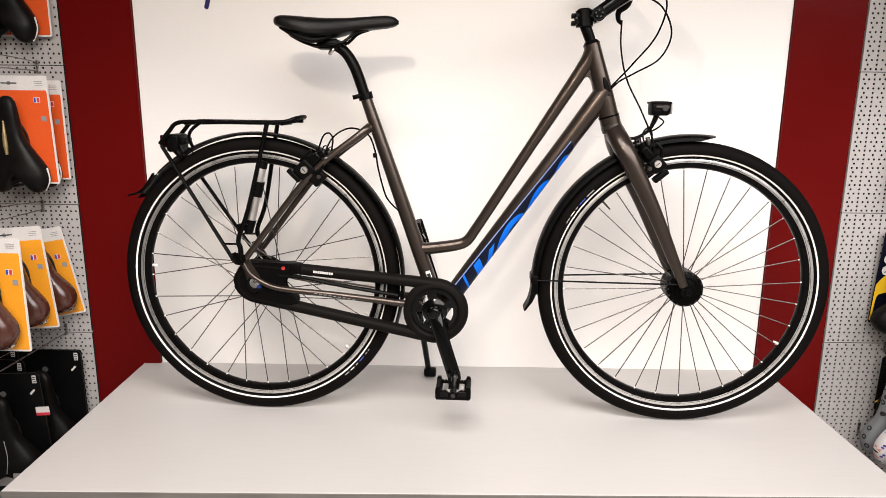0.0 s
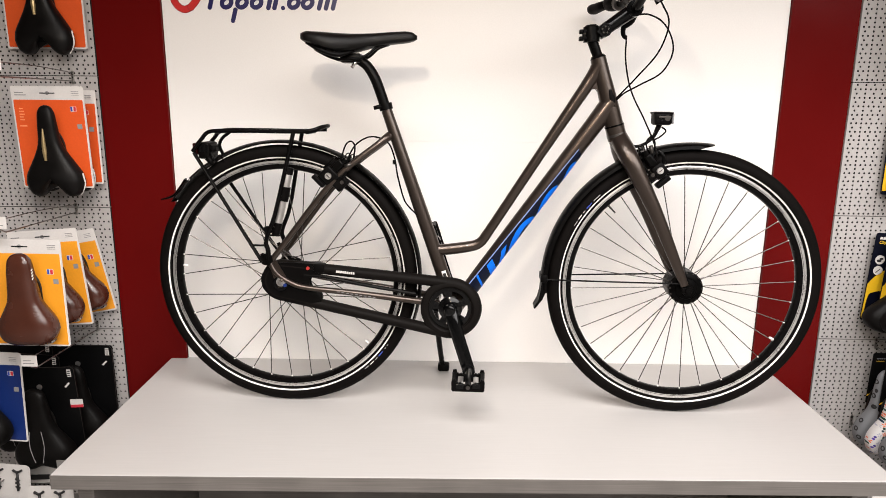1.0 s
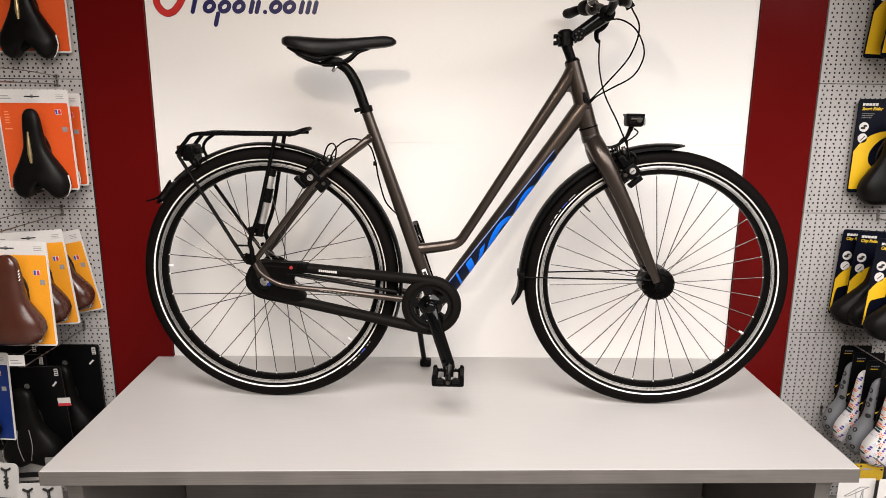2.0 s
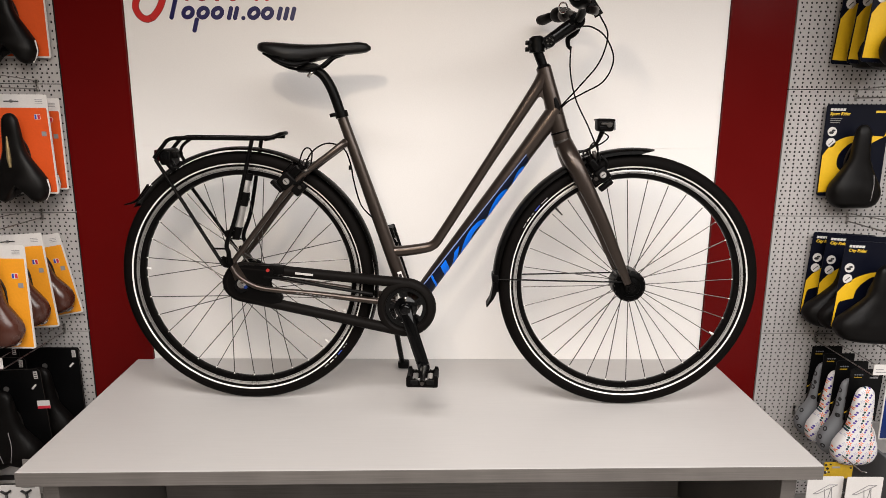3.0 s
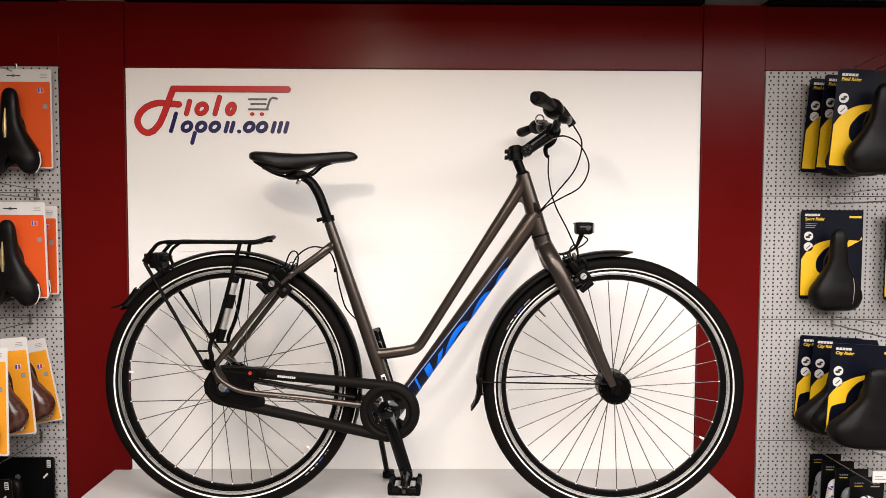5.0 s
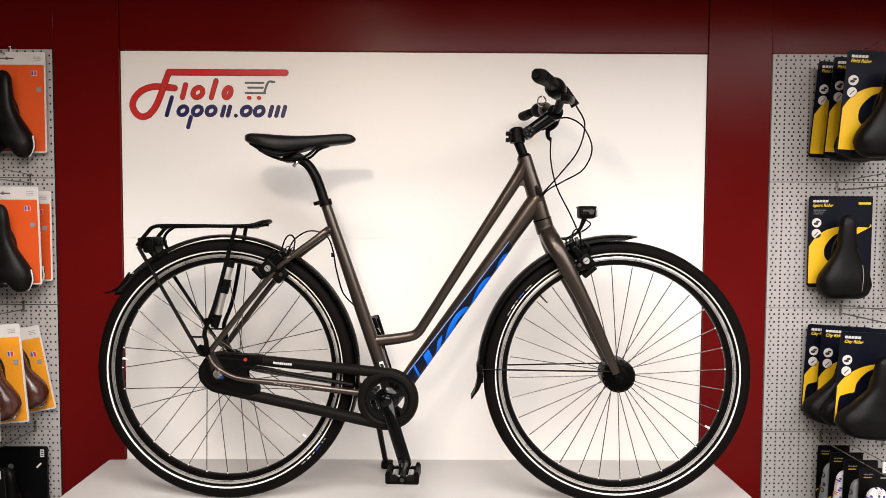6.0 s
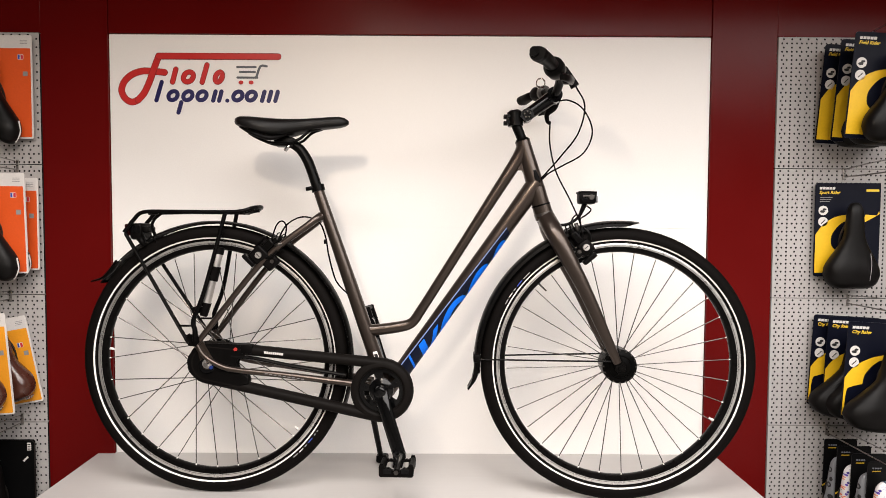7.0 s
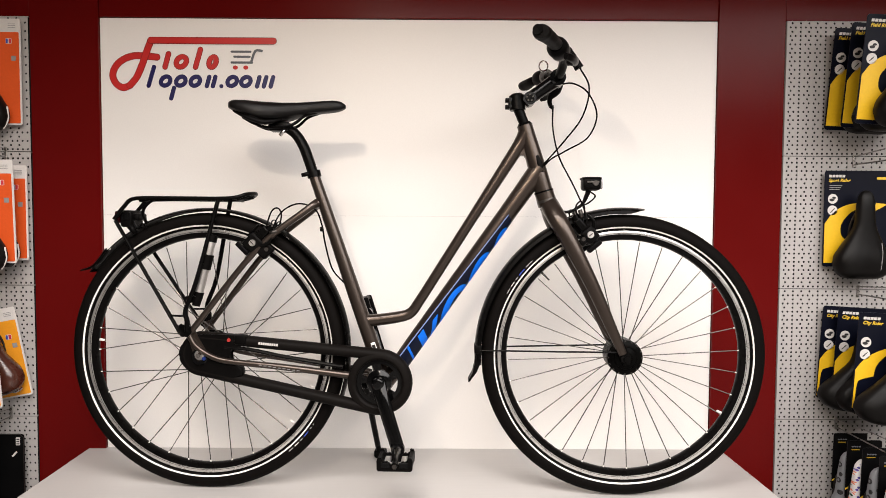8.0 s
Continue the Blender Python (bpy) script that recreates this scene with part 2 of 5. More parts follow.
def sweep(points, radius, seg=12, closed=False, flat=1.0, bm=None, cap=True):
    """A round or oval tube along points. radius: one number or one for each end of the path; flat: width across the Y axis against height."""
    bm = bm or bmesh.new()
    p = [Vector(q) for q in points]
    n = len(p)
    radii = [radius] * n if not isinstance(radius, (list, tuple)) else [
        float(np.interp(i / (n - 1), np.linspace(0, 1, len(radius)), radius)) for i in range(n)]
    rings = []
    side = None
    for i in range(n):
        if closed:
            d = (p[(i + 1) % n] - p[i - 1]).normalized()
        else:
            d = (p[min(i + 1, n - 1)] - p[max(i - 1, 0)]).normalized()
        if side is None:
            ref = Vector((0, 1, 0)) if abs(d.y) < 0.8 else Vector((0, 0, 1))
            side = (ref - d * ref.dot(d)).normalized()
        side = (side - d * side.dot(d)).normalized()
        up = side.cross(d)
        rings.append([bm.verts.new(p[i] + radii[i] * (math.cos(a) * side * flat + math.sin(a) * up)) for a in (2 * math.pi * k / seg for k in range(seg))])
    for i in range(n if closed else n - 1):
        r, s = rings[i], rings[(i + 1) % n]
        for k in range(seg):
            bm.faces.new((r[k], r[(k + 1) % seg], s[(k + 1) % seg], s[k]))
    if cap and not closed:
        bm.faces.new(rings[0][::-1])
        bm.faces.new(rings[-1])
    return bm


def lathe(profile, seg=96, bm=None, closed=True, arc=None):
    """Turns (radius, y) points about the Y axis; arc: start and end in degrees from +X towards +Z."""
    bm = bm or bmesh.new()
    full = arc is None
    a0, a1 = (0, 360) if full else arc
    count = seg if full else seg + 1
    rings = []
    for i in range(count):
        a = radians(a0 + (a1 - a0) * i / seg)
        rings.append([bm.verts.new((r * math.cos(a), y, r * math.sin(a))) for r, y in profile])
    n = len(profile)
    for i in range(seg):
        r, s = rings[i], rings[(i + 1) % count]
        for k in range(n if closed else n - 1):
            bm.faces.new((r[k], r[(k + 1) % n], s[(k + 1) % n], s[k]))
    if not full and closed:
        bm.faces.new(rings[0])
        bm.faces.new(rings[-1][::-1])
    return bm


def prism(outline, y0, y1, bm=None):
    """An upright plate with an outline of (x, z) points between y0 and y1."""
    bm = bm or bmesh.new()
    a = [bm.verts.new((x, y0, z)) for x, z in outline]
    b = [bm.verts.new((x, y1, z)) for x, z in outline]
    n = len(outline)
    bm.faces.new(a)
    bm.faces.new(b[::-1])
    for i in range(n):
        bm.faces.new((a[i], b[i], b[(i + 1) % n], a[(i + 1) % n]))
    return bm


def rounded(x0, z0, x1, z1, r, steps=4):
    out = []
    for cx, cz, a in ((x1 - r, z1 - r, 0), (x0 + r, z1 - r, 90), (x0 + r, z0 + r, 180), (x1 - r, z0 + r, 270)):
        out += [(cx + r * math.cos(radians(a + 90 * k / steps)), cz + r * math.sin(radians(a + 90 * k / steps))) for k in range(steps + 1)]
    return out


def circle(cx, cz, r, n=20, a0=0.0, squash=1.0):
    return [(cx + r * math.cos(a0 + 2 * math.pi * k / n), cz + squash * r * math.sin(a0 + 2 * math.pi * k / n)) for k in range(n)]


# ---- setting ----
BENCH_Z = 0.5
solid("floor", box((-5, -7, -0.1), (5, 2.4, 0)), SHOP_FLOOR, "plain dark grey shop floor", "floor", kind="structure")
solid("ceiling", box((-5, -7, 3.0), (5, 2.4, 3.1)), SHOP_CEILING, "plain grey shop ceiling", "ceiling", kind="structure")
solid("wall_north", box((-5, 2.06, 0), (5, 2.2, 3.0)), SHOP_WALL, "plain wall behind the display boards", "wall", kind="structure")
solid("wall_south", box((-5, -7.1, 0), (5, -7, 3.0)), SHOP_WALL, "plain shop wall", "wall", kind="structure")
solid("wall_west", box((-5.1, -7, 0), (-5, 2.2, 3.0)), SHOP_WALL, "plain shop wall", "wall", kind="structure")
solid("wall_east", box((5, -7, 0), (5.1, 2.2, 3.0)), SHOP_WALL, "plain shop wall", "wall", kind="structure")

# white display board in two sheets with a hairline joint
board = thing("display_board", pose(0, 0, 0), "cream-white laminate display board behind the bicycle", "board", kind="structure")
part("sheet", box((-0.857, 1.988, 0.5004), (0.986, 2.012, 1.2138)), WHITE_BOARD, board)
part("sheet", box((-0.857, 1.988, 1.2141), (0.986, 2.012, 1.799)), WHITE_BOARD, board)

# dark red uprights and fascia
for x0, x1 in ((-1.062, -0.859), (0.988, 1.186)):
    solid("pillar", box((x0, 1.980, 0.0), (x1, 2.05, 2.006)), RED_BOARD, "dark red glossy laminate upright board", "pillar", "red uprights", "structure")
for x0, x1 in ((-2.6, -1.064), (-0.857, 0.986), (1.188, 2.7)):
    solid("fascia", box((x0, 1.983, 1.8015), (x1, 2.05, 2.004), 0.0015), RED_BOARD, "dark red laminate fascia board over the display", "fascia", "red fascias", "structure")
for x0, x1 in ((-2.6, -1.06), (-0.856, 0.985), (1.19, 2.7)):
    rail = thing("light_rail", pose(0, 0, 0), "black rail with a thin bright metal edge on the fascia", "rail", "rails on the fascia", "structure")
    part("channel", box((x0, 1.968, 2.008), (x1, 2.05, 2.022), 0.002), BLACK_PLASTIC, rail)
    part("metal_edge", box((x0, 1.966, 2.0225), (x1, 2.05, 2.028), 0.001), ALLOY, rail)
# added block above the view; keeps lamp light off the fascia and board top
solid("unseen_shade_block", box((-4.9, 1.12, 2.08), (4.9, 2.05, 2.99)), RED_BOARD, "unseen dark red block added above the display to shade its top", "wall", kind="structure")


def peg_mesh(width, height, r=0.0034, depth=0.0016):
    """A sheet with rows of round holes, close and wide set by turns; each hole has its edge."""
    vs, fs = [], []
    rows = round(height / 0.0125)
    ph = height / rows

    def quad(a, b, c, d):
        k = len(vs)
        vs.extend((a, b, c, d))
        fs.append((k, k + 1, k + 2, k + 3))
    for j in range(rows):
        z0, z1 = j * ph, (j + 1) * ph
        p, x = (0.015, 0.0035) if j % 2 == 0 else (0.025, 0.0035)
        quad((0, 0, z0), (x, 0, z0), (x, 0, z1), (0, 0, z1))
        while x + p <= width + 1e-6:
            cx, cz = x + p / 2, (z0 + z1) / 2
            rim = [(x + p, cz), (x + p, z1), (cx, z1), (x, z1), (x, cz), (x, z0), (cx, z0), (x + p, z0)]
            k = len(vs)
            vs.extend((a, 0, b) for a, b in rim)
            ring = [(cx + r * math.cos(math.pi * i / 4), cz + r * math.sin(math.pi * i / 4)) for i in range(8)]
            vs.extend((a, 0, b) for a, b in ring)
            vs.extend((a, depth, b) for a, b in ring)
            for i in range(8):
                n = (i + 1) % 8
                fs.append((k + i, k + n, k + 8 + n, k + 8 + i))
                fs.append((k + 8 + i, k + 8 + n, k + 16 + n, k + 16 + i))
            x += p
        if x < width - 1e-6:
            quad((x, 0, z0), (width, 0, z0), (width, 0, z1), (x, 0, z1))
    # folded edges
    quad((0, 0, 0), (0, 0.012, 0), (width, 0.012, 0), (width, 0, 0))
    quad((0, 0, height), (width, 0, height), (width, 0.012, height), (0, 0.012, height))
    quad((0, 0, 0), (0, 0, height), (0, 0.012, height), (0, 0.012, 0))
    me = bpy.data.meshes.new("peg_panel")
    me.from_pydata(vs, [], fs)
    me.materials.append(PEG)
    return me


PEG_MESH = peg_mesh(0.725, 0.3975)
for x0, name in ((-1.064 - 0.725, "pegboard_west"), (1.188, "pegboard_east")):
    wall = thing(name, pose(x0, 1.975, 0), "grey perforated metal pegboard wall in stacked panels", "pegboard", kind="structure")
    # added sheet, coloured as the shade seen through the holes
    part("shade_sheet", box((-0.2, 0.03, 0.0), (0.925, 0.05, 1.8)), DARK_VOID, wall)
    for k in range(5):
        p = part("peg_panel", PEG_MESH, PEG, wall)
        p.location = (0, 0, 1.4 - 0.4 * k + 0.0015)

# low display bench
bench = thing("display_bench", pose(-0.9, 1.262, 0, 0, 0, 0.95), "low bench with light grey laminate top carrying the bicycle", "bench")
part("bench_top", box((0, 0.003, BENCH_Z - 0.036), (1.937, 0.75, BENCH_Z), 0.0024), TABLE_TOP, bench)
part("edge_band", box((0.0005, 0.0, BENCH_Z - 0.0355), (1.9365, 0.0028, BENCH_Z - 0.0008), 0.0008), TABLE_EDGE, bench, "darker grey front edge strip")
for x in (0.035, 1.862):
    part("side_panel", box((x, 0.045, 0.0), (x + 0.038, 0.69, BENCH_Z - 0.037), 0.0015), TABLE_EDGE, bench)
part("back_panel", box((0.08, 0.66, 0.0), (1.855, 0.678, BENCH_Z - 0.037)), TABLE_EDGE, bench)


# ---- the bicycle: X forward, Y towards the wall, Z up, from the rear wheel's foot ----
bike = thing("bicycle", pose(-0.444, 1.694, BENCH_Z + 0.0015, -1.0, 0, -2.3), "dark bronze-grey city bicycle with low step frame on the bench", "bicycle")
REAR, FRONT, CRANK = (-0.001, 0.358), (1.0725, 0.3595), (0.453, 0.291)


def at(u, z, y=0.0):
    return Vector((u, y, z))


def wheel(name, centre):
    x, z = centre
    rim = part(name, lathe([(0.2958, -0.006), (0.2985, -0.0105), (0.3060, -0.0122), (0.3100, -0.0124), (0.3103, -0.006), (0.3103, 0.006), (0.3100, 0.0124), (0.3060, 0.0122), (0.2985, 0.0105), (0.2958, 0.006)], 120), RIM_BLACK, bike, "black rimmed spoked wheel")
    rim.location = (x, 0, z)
    part("brake_track", lathe([(0.3101, -0.0124), (0.3104, -0.0129), (0.3195, -0.0134), (0.3215, -0.0125), (0.3215, 0.0125), (0.3195, 0.0134), (0.3104, 0.0129), (0.3101, 0.0124)], 120, closed=False), RIM_TRACK, rim, "bare metal rim band")
    for s in (-1, 1):
        part("track_groove", lathe([(0.3121, s * 0.0129), (0.3123, s * 0.0134), (0.3129, s * 0.0134), (0.3131, s * 0.0129)], 120, closed=False), RIM_BLACK, rim)
        part("rim_edge", lathe([(0.3192, s * 0.0133), (0.3196, s * 0.0139), (0.3215, s * 0.0140), (0.3219, s * 0.0128)], 120, closed=False), RIM_BLACK, rim)
    prof = []
    for k in range(19):
        a = radians(-141 + 282 * k / 18)
        prof.append((0.3390 + 0.0218 * math.cos(a), 0.0218 * math.sin(a)))
    part("tyre", lathe(prof, 140, closed=False), RUBBER, rim)
    for s in (-1, 1):
        stripe = []
        for k in range(4):
            a = radians(s * (116 + 11 * k / 3))
            stripe.append((0.3390 + 0.0221 * math.cos(a), 0.0221 * math.sin(a)))
        part("reflective_stripe", lathe(stripe, 120, closed=False), REFLECT, rim, "white reflective sidewall stripe")
    return rim


def spokes(rim, flange, half, cross, turn, near=1, count=32):
    """Spokes, each with its nipple, coloured white for the metal's bright glint; cross: how far they lean from the
    radius at the hub, near: the parity of those on the near flange.
    """
    me = nip = None
    for k in range(count):
        a = 2 * math.pi * k / count + turn
        side = -1 if k % 2 == near else 1
        way = 1 if ((k + 1) // 2) % 2 else -1
        f = a + way * cross
        start = Vector((flange * math.cos(f), side * half, flange * math.sin(f)))
        end = Vector((0.2975 * math.cos(a), side * 0.002, 0.2975 * math.sin(a)))
        d = end - start
        m = Matrix.Translation(start) @ d.to_track_quat("X", "Z").to_matrix().to_4x4()
        if me is None:
            me = mesh_of("spoke", sweep([(0, 0, 0), (d.length, 0, 0)], 0.0013, 6), STEEL)
            # white stripe material here paints the glint of metal nipples
            nip = mesh_of("nipple", sweep([(d.length - 0.0065, 0, 0), (d.length + 0.001, 0, 0)], [0.0015, 0.0020], 8), REFLECT)
        for mesh, nm in ((me, "spoke"), (nip, "nipple")):
            ob = part(nm, mesh, None, rim)
            ob.matrix_local = m


rear = wheel("rear_wheel", REAR)


def sidewall_mark(rim, a0, a1, r0, r1, material):
    part("sidewall_mark", lathe([(r0, -0.0218), (r1, -0.0222)], 6, closed=False, arc=(a0, a1)), material, rim, "small printed mark on the tyre")


for a0, a1, material in ((-44, -41.5, INK_GREY), (-40.5, -38, INK_WHITE), (-37, -35.5, INK_GREY), (-34.5, -31.5, INK_BLUE), (-30, -29, INK_GREY), (-28, -27.2, INK_GREY)):
    sidewall_mark(rear, a0 - 6, a1 - 6, 0.3343, 0.3368, material)
spokes(rear, 0.045, 0.03, radians(66), radians(0.3))
part("hub", lathe([(0.006, -0.06), (0.012, -0.06), (0.02, -0.048), (0.05, -0.036), (0.05, -0.03), (0.034, -0.026), (0.034, 0.026), (0.05, 0.03), (0.05, 0.036), (0.02, 0.048), (0.012, 0.06), (0.006, 0.06)], 40), HUB_BLACK, rear, "black internal gear hub")
front = wheel("front_wheel", FRONT)
for a0, a1, material in ((152, 149.5, INK_GREY), (148.5, 146, INK_WHITE), (145, 143.5, INK_GREY), (142.5, 139, INK_BLUE), (138, 134, INK_GREY)):
    sidewall_mark(front, a0, a1, 0.3343, 0.3368, material)
spokes(front, 0.040, 0.021, 0.0, radians(3.0), near=0)
front_hub = part("hub", lathe([(0.006, -0.055), (0.013, -0.055), (0.016, -0.050), (0.027, -0.047), (0.029, -0.0435), (0.036, -0.0425), (0.0385, -0.0405), (0.0440, -0.0385), (0.0445, -0.030), (0.0435, 0.030), (0.040, 0.036), (0.02, 0.046), (0.013, 0.055), (0.006, 0.055)], 48), HUB_BLACK, front, "black dynamo hub")
for k in range(16):
    a = radians(22.5 * k)
    part("flange_hole", lathe([(0.0004, -0.0400), (0.0022, -0.0400), (0.0022, -0.0393), (0.0004, -0.0393)], 8), STEEL, front_hub).location = (0.0408 * math.cos(a), 0, 0.0408 * math.sin(a))
part("axle_nut", lathe([(0.0005, -0.068), (0.008, -0.068), (0.0095, -0.066), (0.0095, -0.056), (0.0005, -0.056)], 12), BLACK_PAINT, front)

# small white clips at the spoke ends
for rim, angles in ((rear, (175, -18.5, -40)), (front, (-30,))):
    for a in angles:
        c, s = math.cos(radians(a)), math.sin(radians(a))
        part("spoke_clip", sweep([at(0.280 * c, 0.280 * s, -0.004), at(0.2925 * c, 0.2925 * s, -0.003)], [0.0026, 0.0040], 10), REFLECT, rim, "small white reflective clip")

part("valve", sweep([at(0.268 * math.cos(radians(134.5)), 0.268 * math.sin(radians(134.5))), at(0.296 * math.cos(radians(134.5)), 0.296 * math.sin(radians(134.5)))], [0.0020, 0.0030, 0.0030], 10), STEEL, front, "metal tyre valve")

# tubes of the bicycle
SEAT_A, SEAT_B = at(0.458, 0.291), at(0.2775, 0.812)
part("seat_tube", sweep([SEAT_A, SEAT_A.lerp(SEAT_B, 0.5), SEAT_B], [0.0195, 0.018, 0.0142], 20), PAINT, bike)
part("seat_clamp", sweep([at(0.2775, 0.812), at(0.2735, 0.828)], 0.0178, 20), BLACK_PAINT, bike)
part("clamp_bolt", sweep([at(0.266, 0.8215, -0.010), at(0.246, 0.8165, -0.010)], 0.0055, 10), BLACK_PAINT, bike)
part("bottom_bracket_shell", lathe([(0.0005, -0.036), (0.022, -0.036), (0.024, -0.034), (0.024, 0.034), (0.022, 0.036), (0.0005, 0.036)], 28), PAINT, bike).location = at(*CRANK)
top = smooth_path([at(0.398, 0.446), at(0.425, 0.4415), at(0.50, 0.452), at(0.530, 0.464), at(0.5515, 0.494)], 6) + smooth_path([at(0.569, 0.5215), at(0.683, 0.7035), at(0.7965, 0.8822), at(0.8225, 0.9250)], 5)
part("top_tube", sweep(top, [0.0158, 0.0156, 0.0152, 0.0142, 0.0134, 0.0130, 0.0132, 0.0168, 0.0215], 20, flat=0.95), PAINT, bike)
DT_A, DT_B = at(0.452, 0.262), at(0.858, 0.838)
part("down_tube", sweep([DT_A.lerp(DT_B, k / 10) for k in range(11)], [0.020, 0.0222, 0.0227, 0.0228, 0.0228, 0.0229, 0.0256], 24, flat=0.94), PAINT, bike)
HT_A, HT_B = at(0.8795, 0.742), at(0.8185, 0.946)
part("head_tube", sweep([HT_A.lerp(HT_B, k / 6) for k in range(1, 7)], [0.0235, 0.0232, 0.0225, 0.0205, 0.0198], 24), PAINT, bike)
web = prism([(0.800, 0.882), (0.808, 0.868), (0.811, 0.870), (0.8145, 0.8705), (0.818, 0.869), (0.8215, 0.864), (0.824, 0.857), (0.827, 0.846), (0.832, 0.838), (0.866, 0.846), (0.840, 0.925), (0.815, 0.915)], -0.0095, 0.0095)
bmesh.ops.bevel(web, geom=web.edges[:], offset=0.0008, segments=1, affect="EDGES", profile=0.5)
part("gusset", web, PAINT, bike)
part("headset", sweep([HT_A.lerp(HT_B, 0.0), HT_A.lerp(HT_B, 0.165)], [0.0248, 0.0245], 24), PAINT, bike)
part("headset_ring", sweep([HT_A.lerp(HT_B, 0.165), HT_A.lerp(HT_B, 0.185)], 0.0252, 24), BLACK_PAINT, bike)
# ring added to give the highlight between headset and fork shoulder
part("crown_glint", sweep([HT_A.lerp(HT_B, 0.045), HT_A.lerp(HT_B, 0.080)], [0.0254, 0.0252], 24), STEEL, bike, "metal ring in place of a highlight at the crown")
part("top_cap", sweep([HT_A.lerp(HT_B, 1.0), HT_A.lerp(HT_B, 1.035)], [0.0205, 0.0150], 24), BLACK_PAINT, bike)
port = sweep([at(0.848, 0.868), at(0.8545, 0.848), at(0.861, 0.826)], [0.0045, 0.0085, 0.0050], 12, flat=0.6)
bmesh.ops.translate(port, verts=port.verts, vec=(0, -0.0195, 0))
part("cable_port", port, BLACK_PLASTIC, bike, "black oval cable port")
for s in (-1, 1):
    part("seat_stay", sweep(smooth_path([at(0.286, 0.745, 0.012 * s), at(0.262, 0.726, 0.030 * s), at(0.14, 0.6245, 0.052 * s), at(-0.026, 0.414, 0.066 * s)], 5), [0.0120, 0.0098, 0.0084, 0.0078, 0.0078], 14), PAINT, bike)
    part("chain_stay", sweep(smooth_path([at(0.42, 0.298, 0.030 * s), at(0.363, 0.307, 0.040 * s), at(0.20, 0.328, 0.052 * s), at(0.085, 0.3405, 0.062 * s), at(0.035, 0.352, 0.066 * s), at(-0.010, 0.380, 0.067 * s), at(-0.030, 0.412, 0.067 * s)], 5), [0.0105, 0.0086, 0.0074, 0.0068, 0.0070], 14), PAINT, bike)
    part("dropout", prism([(-0.040, 0.425), (-0.022, 0.430), (0.012, 0.372), (0.016, 0.345), (0.0, 0.335), (-0.016, 0.35)], 0.060 * s - 0.003, 0.060 * s + 0.003), PAINT, bike)
    part("axle_nut", sweep([at(*REAR, 0.060 * s), at(*REAR, 0.080 * s)], [0.0085, 0.0062], 6), CHROME, bike)
    part("axle_washer", sweep([at(*REAR, 0.067 * s), at(*REAR, 0.0685 * s)], 0.0125, 20), ALLOY, bike)
    part("cable_pulley", sweep([at(0.010, 0.349, 0.0665 * s), at(0.010, 0.349, 0.0705 * s)], [0.0052, 0.0045], 12), CARD_BLUE, bike)

# lettering field on the down tube: plain blue shapes on navy
AX = (DT_B - DT_A).normalized()
NRM = Vector((AX.z, 0, -AX.x))


def on_band(s, f, r):
    """A point on the near, lower side of the down tube; s along the tube, f across the band (0: its upper line, 1: the tube's lower edge)."""
    h = -34 + 42 * (s - 0.085) / 0.475
    h = radians(h + (82 - h) * min(f, 1.0))
    return DT_A + AX * s + r * (Vector((0, -0.94, 0)) * math.cos(h) + NRM * math.sin(h))


def band_sheet(rows, r, material, name, parent):
    """A thin printed patch from rows of (s, f) points."""
    bm = bmesh.new()
    grid = [[bm.verts.new(on_band(a, f, r)) for a, f in row] for row in rows]
    for low, high in zip(grid, grid[1:]):
        for k in range(len(low) - 1):
            bm.faces.new((low[k], low[k + 1], high[k + 1], high[k]))
    return part(name, bm, material, parent)


def decal(s0, s1, f0, f1, lean, r, material, name, parent):
    return band_sheet([[(s0 + (s1 - s0) * j / 8 + lean * (f1 - f0) * i / 8, f0 + (f1 - f0) * i / 8) for j in range(9)] for i in range(9)], r, material, name, parent)


def decal_arc(mid, half, rise, inner, shift, a0, a1, lean, parent):
    """A bowed blue stroke that rises from the tube's lower edge; inner: the hollow's share, shift: its offset along the tube."""
    rows = []
    for ring in range(5):
        k = inner + (1 - inner) * ring / 4
        row = []
        for i in range(25):
            a = radians(a0 + (a1 - a0) * i / 24)
            f = min(1.0, 1.02 - rise * k * math.sin(a))
            row.append((mid + half * k * math.cos(a) + shift * (1 - ring / 4) + lean * (f - 1), f))
        rows.append(row)
    band_sheet(rows, 0.02355, BLUE, "blue_shape", parent)


field = decal(0.085, 0.560, 0, 1, -0.012, 0.02335, NAVY_DECAL, "decal", bike)
tagged(field, "navy band with plain blue shapes")
decal(0.085, 0.560, 0, 0.07, 0, 0.02350, PALE_LINE, "pale_line", field)
for s0, s1, f0, f1, lean in ((0.132, 0.139, 0.08, 1, -0.024), (0.172, 0.196, 0.16, 1, -0.024), (0.228, 0.250, 0.30, 1, -0.066)):
    decal(s0, s1, f0, f1, lean, 0.02355, BLUE, "blue_shape", field)
decal_arc(0.288, 0.060, 0.80, 0.52, 0.012, 180, 8, -0.030, field)
decal_arc(0.400, 0.049, 0.72, 0.30, 0.020, 180, 20, -0.034, field)
decal_arc(0.496, 0.030, 0.64, 0.12, 0.006, 180, 0, -0.030, field)
part("badge", box((-0.006, -0.0012, -0.016), (0.006, 0.0012, 0.016), 0.001), REFLECT, bike, "small white label on the seat tube").matrix_local = Matrix.Translation((0.437, -0.0195, 0.372)) @ pose(0, 0, 0, 0, -19, 0)
part("badge_print", box((-0.0042, -0.0018, -0.0135), (0.0042, -0.0013, 0.0095)), INK, bike).matrix_local = Matrix.Translation((0.437, -0.0195, 0.372)) @ pose(0, 0, 0, 0, -19, 0)

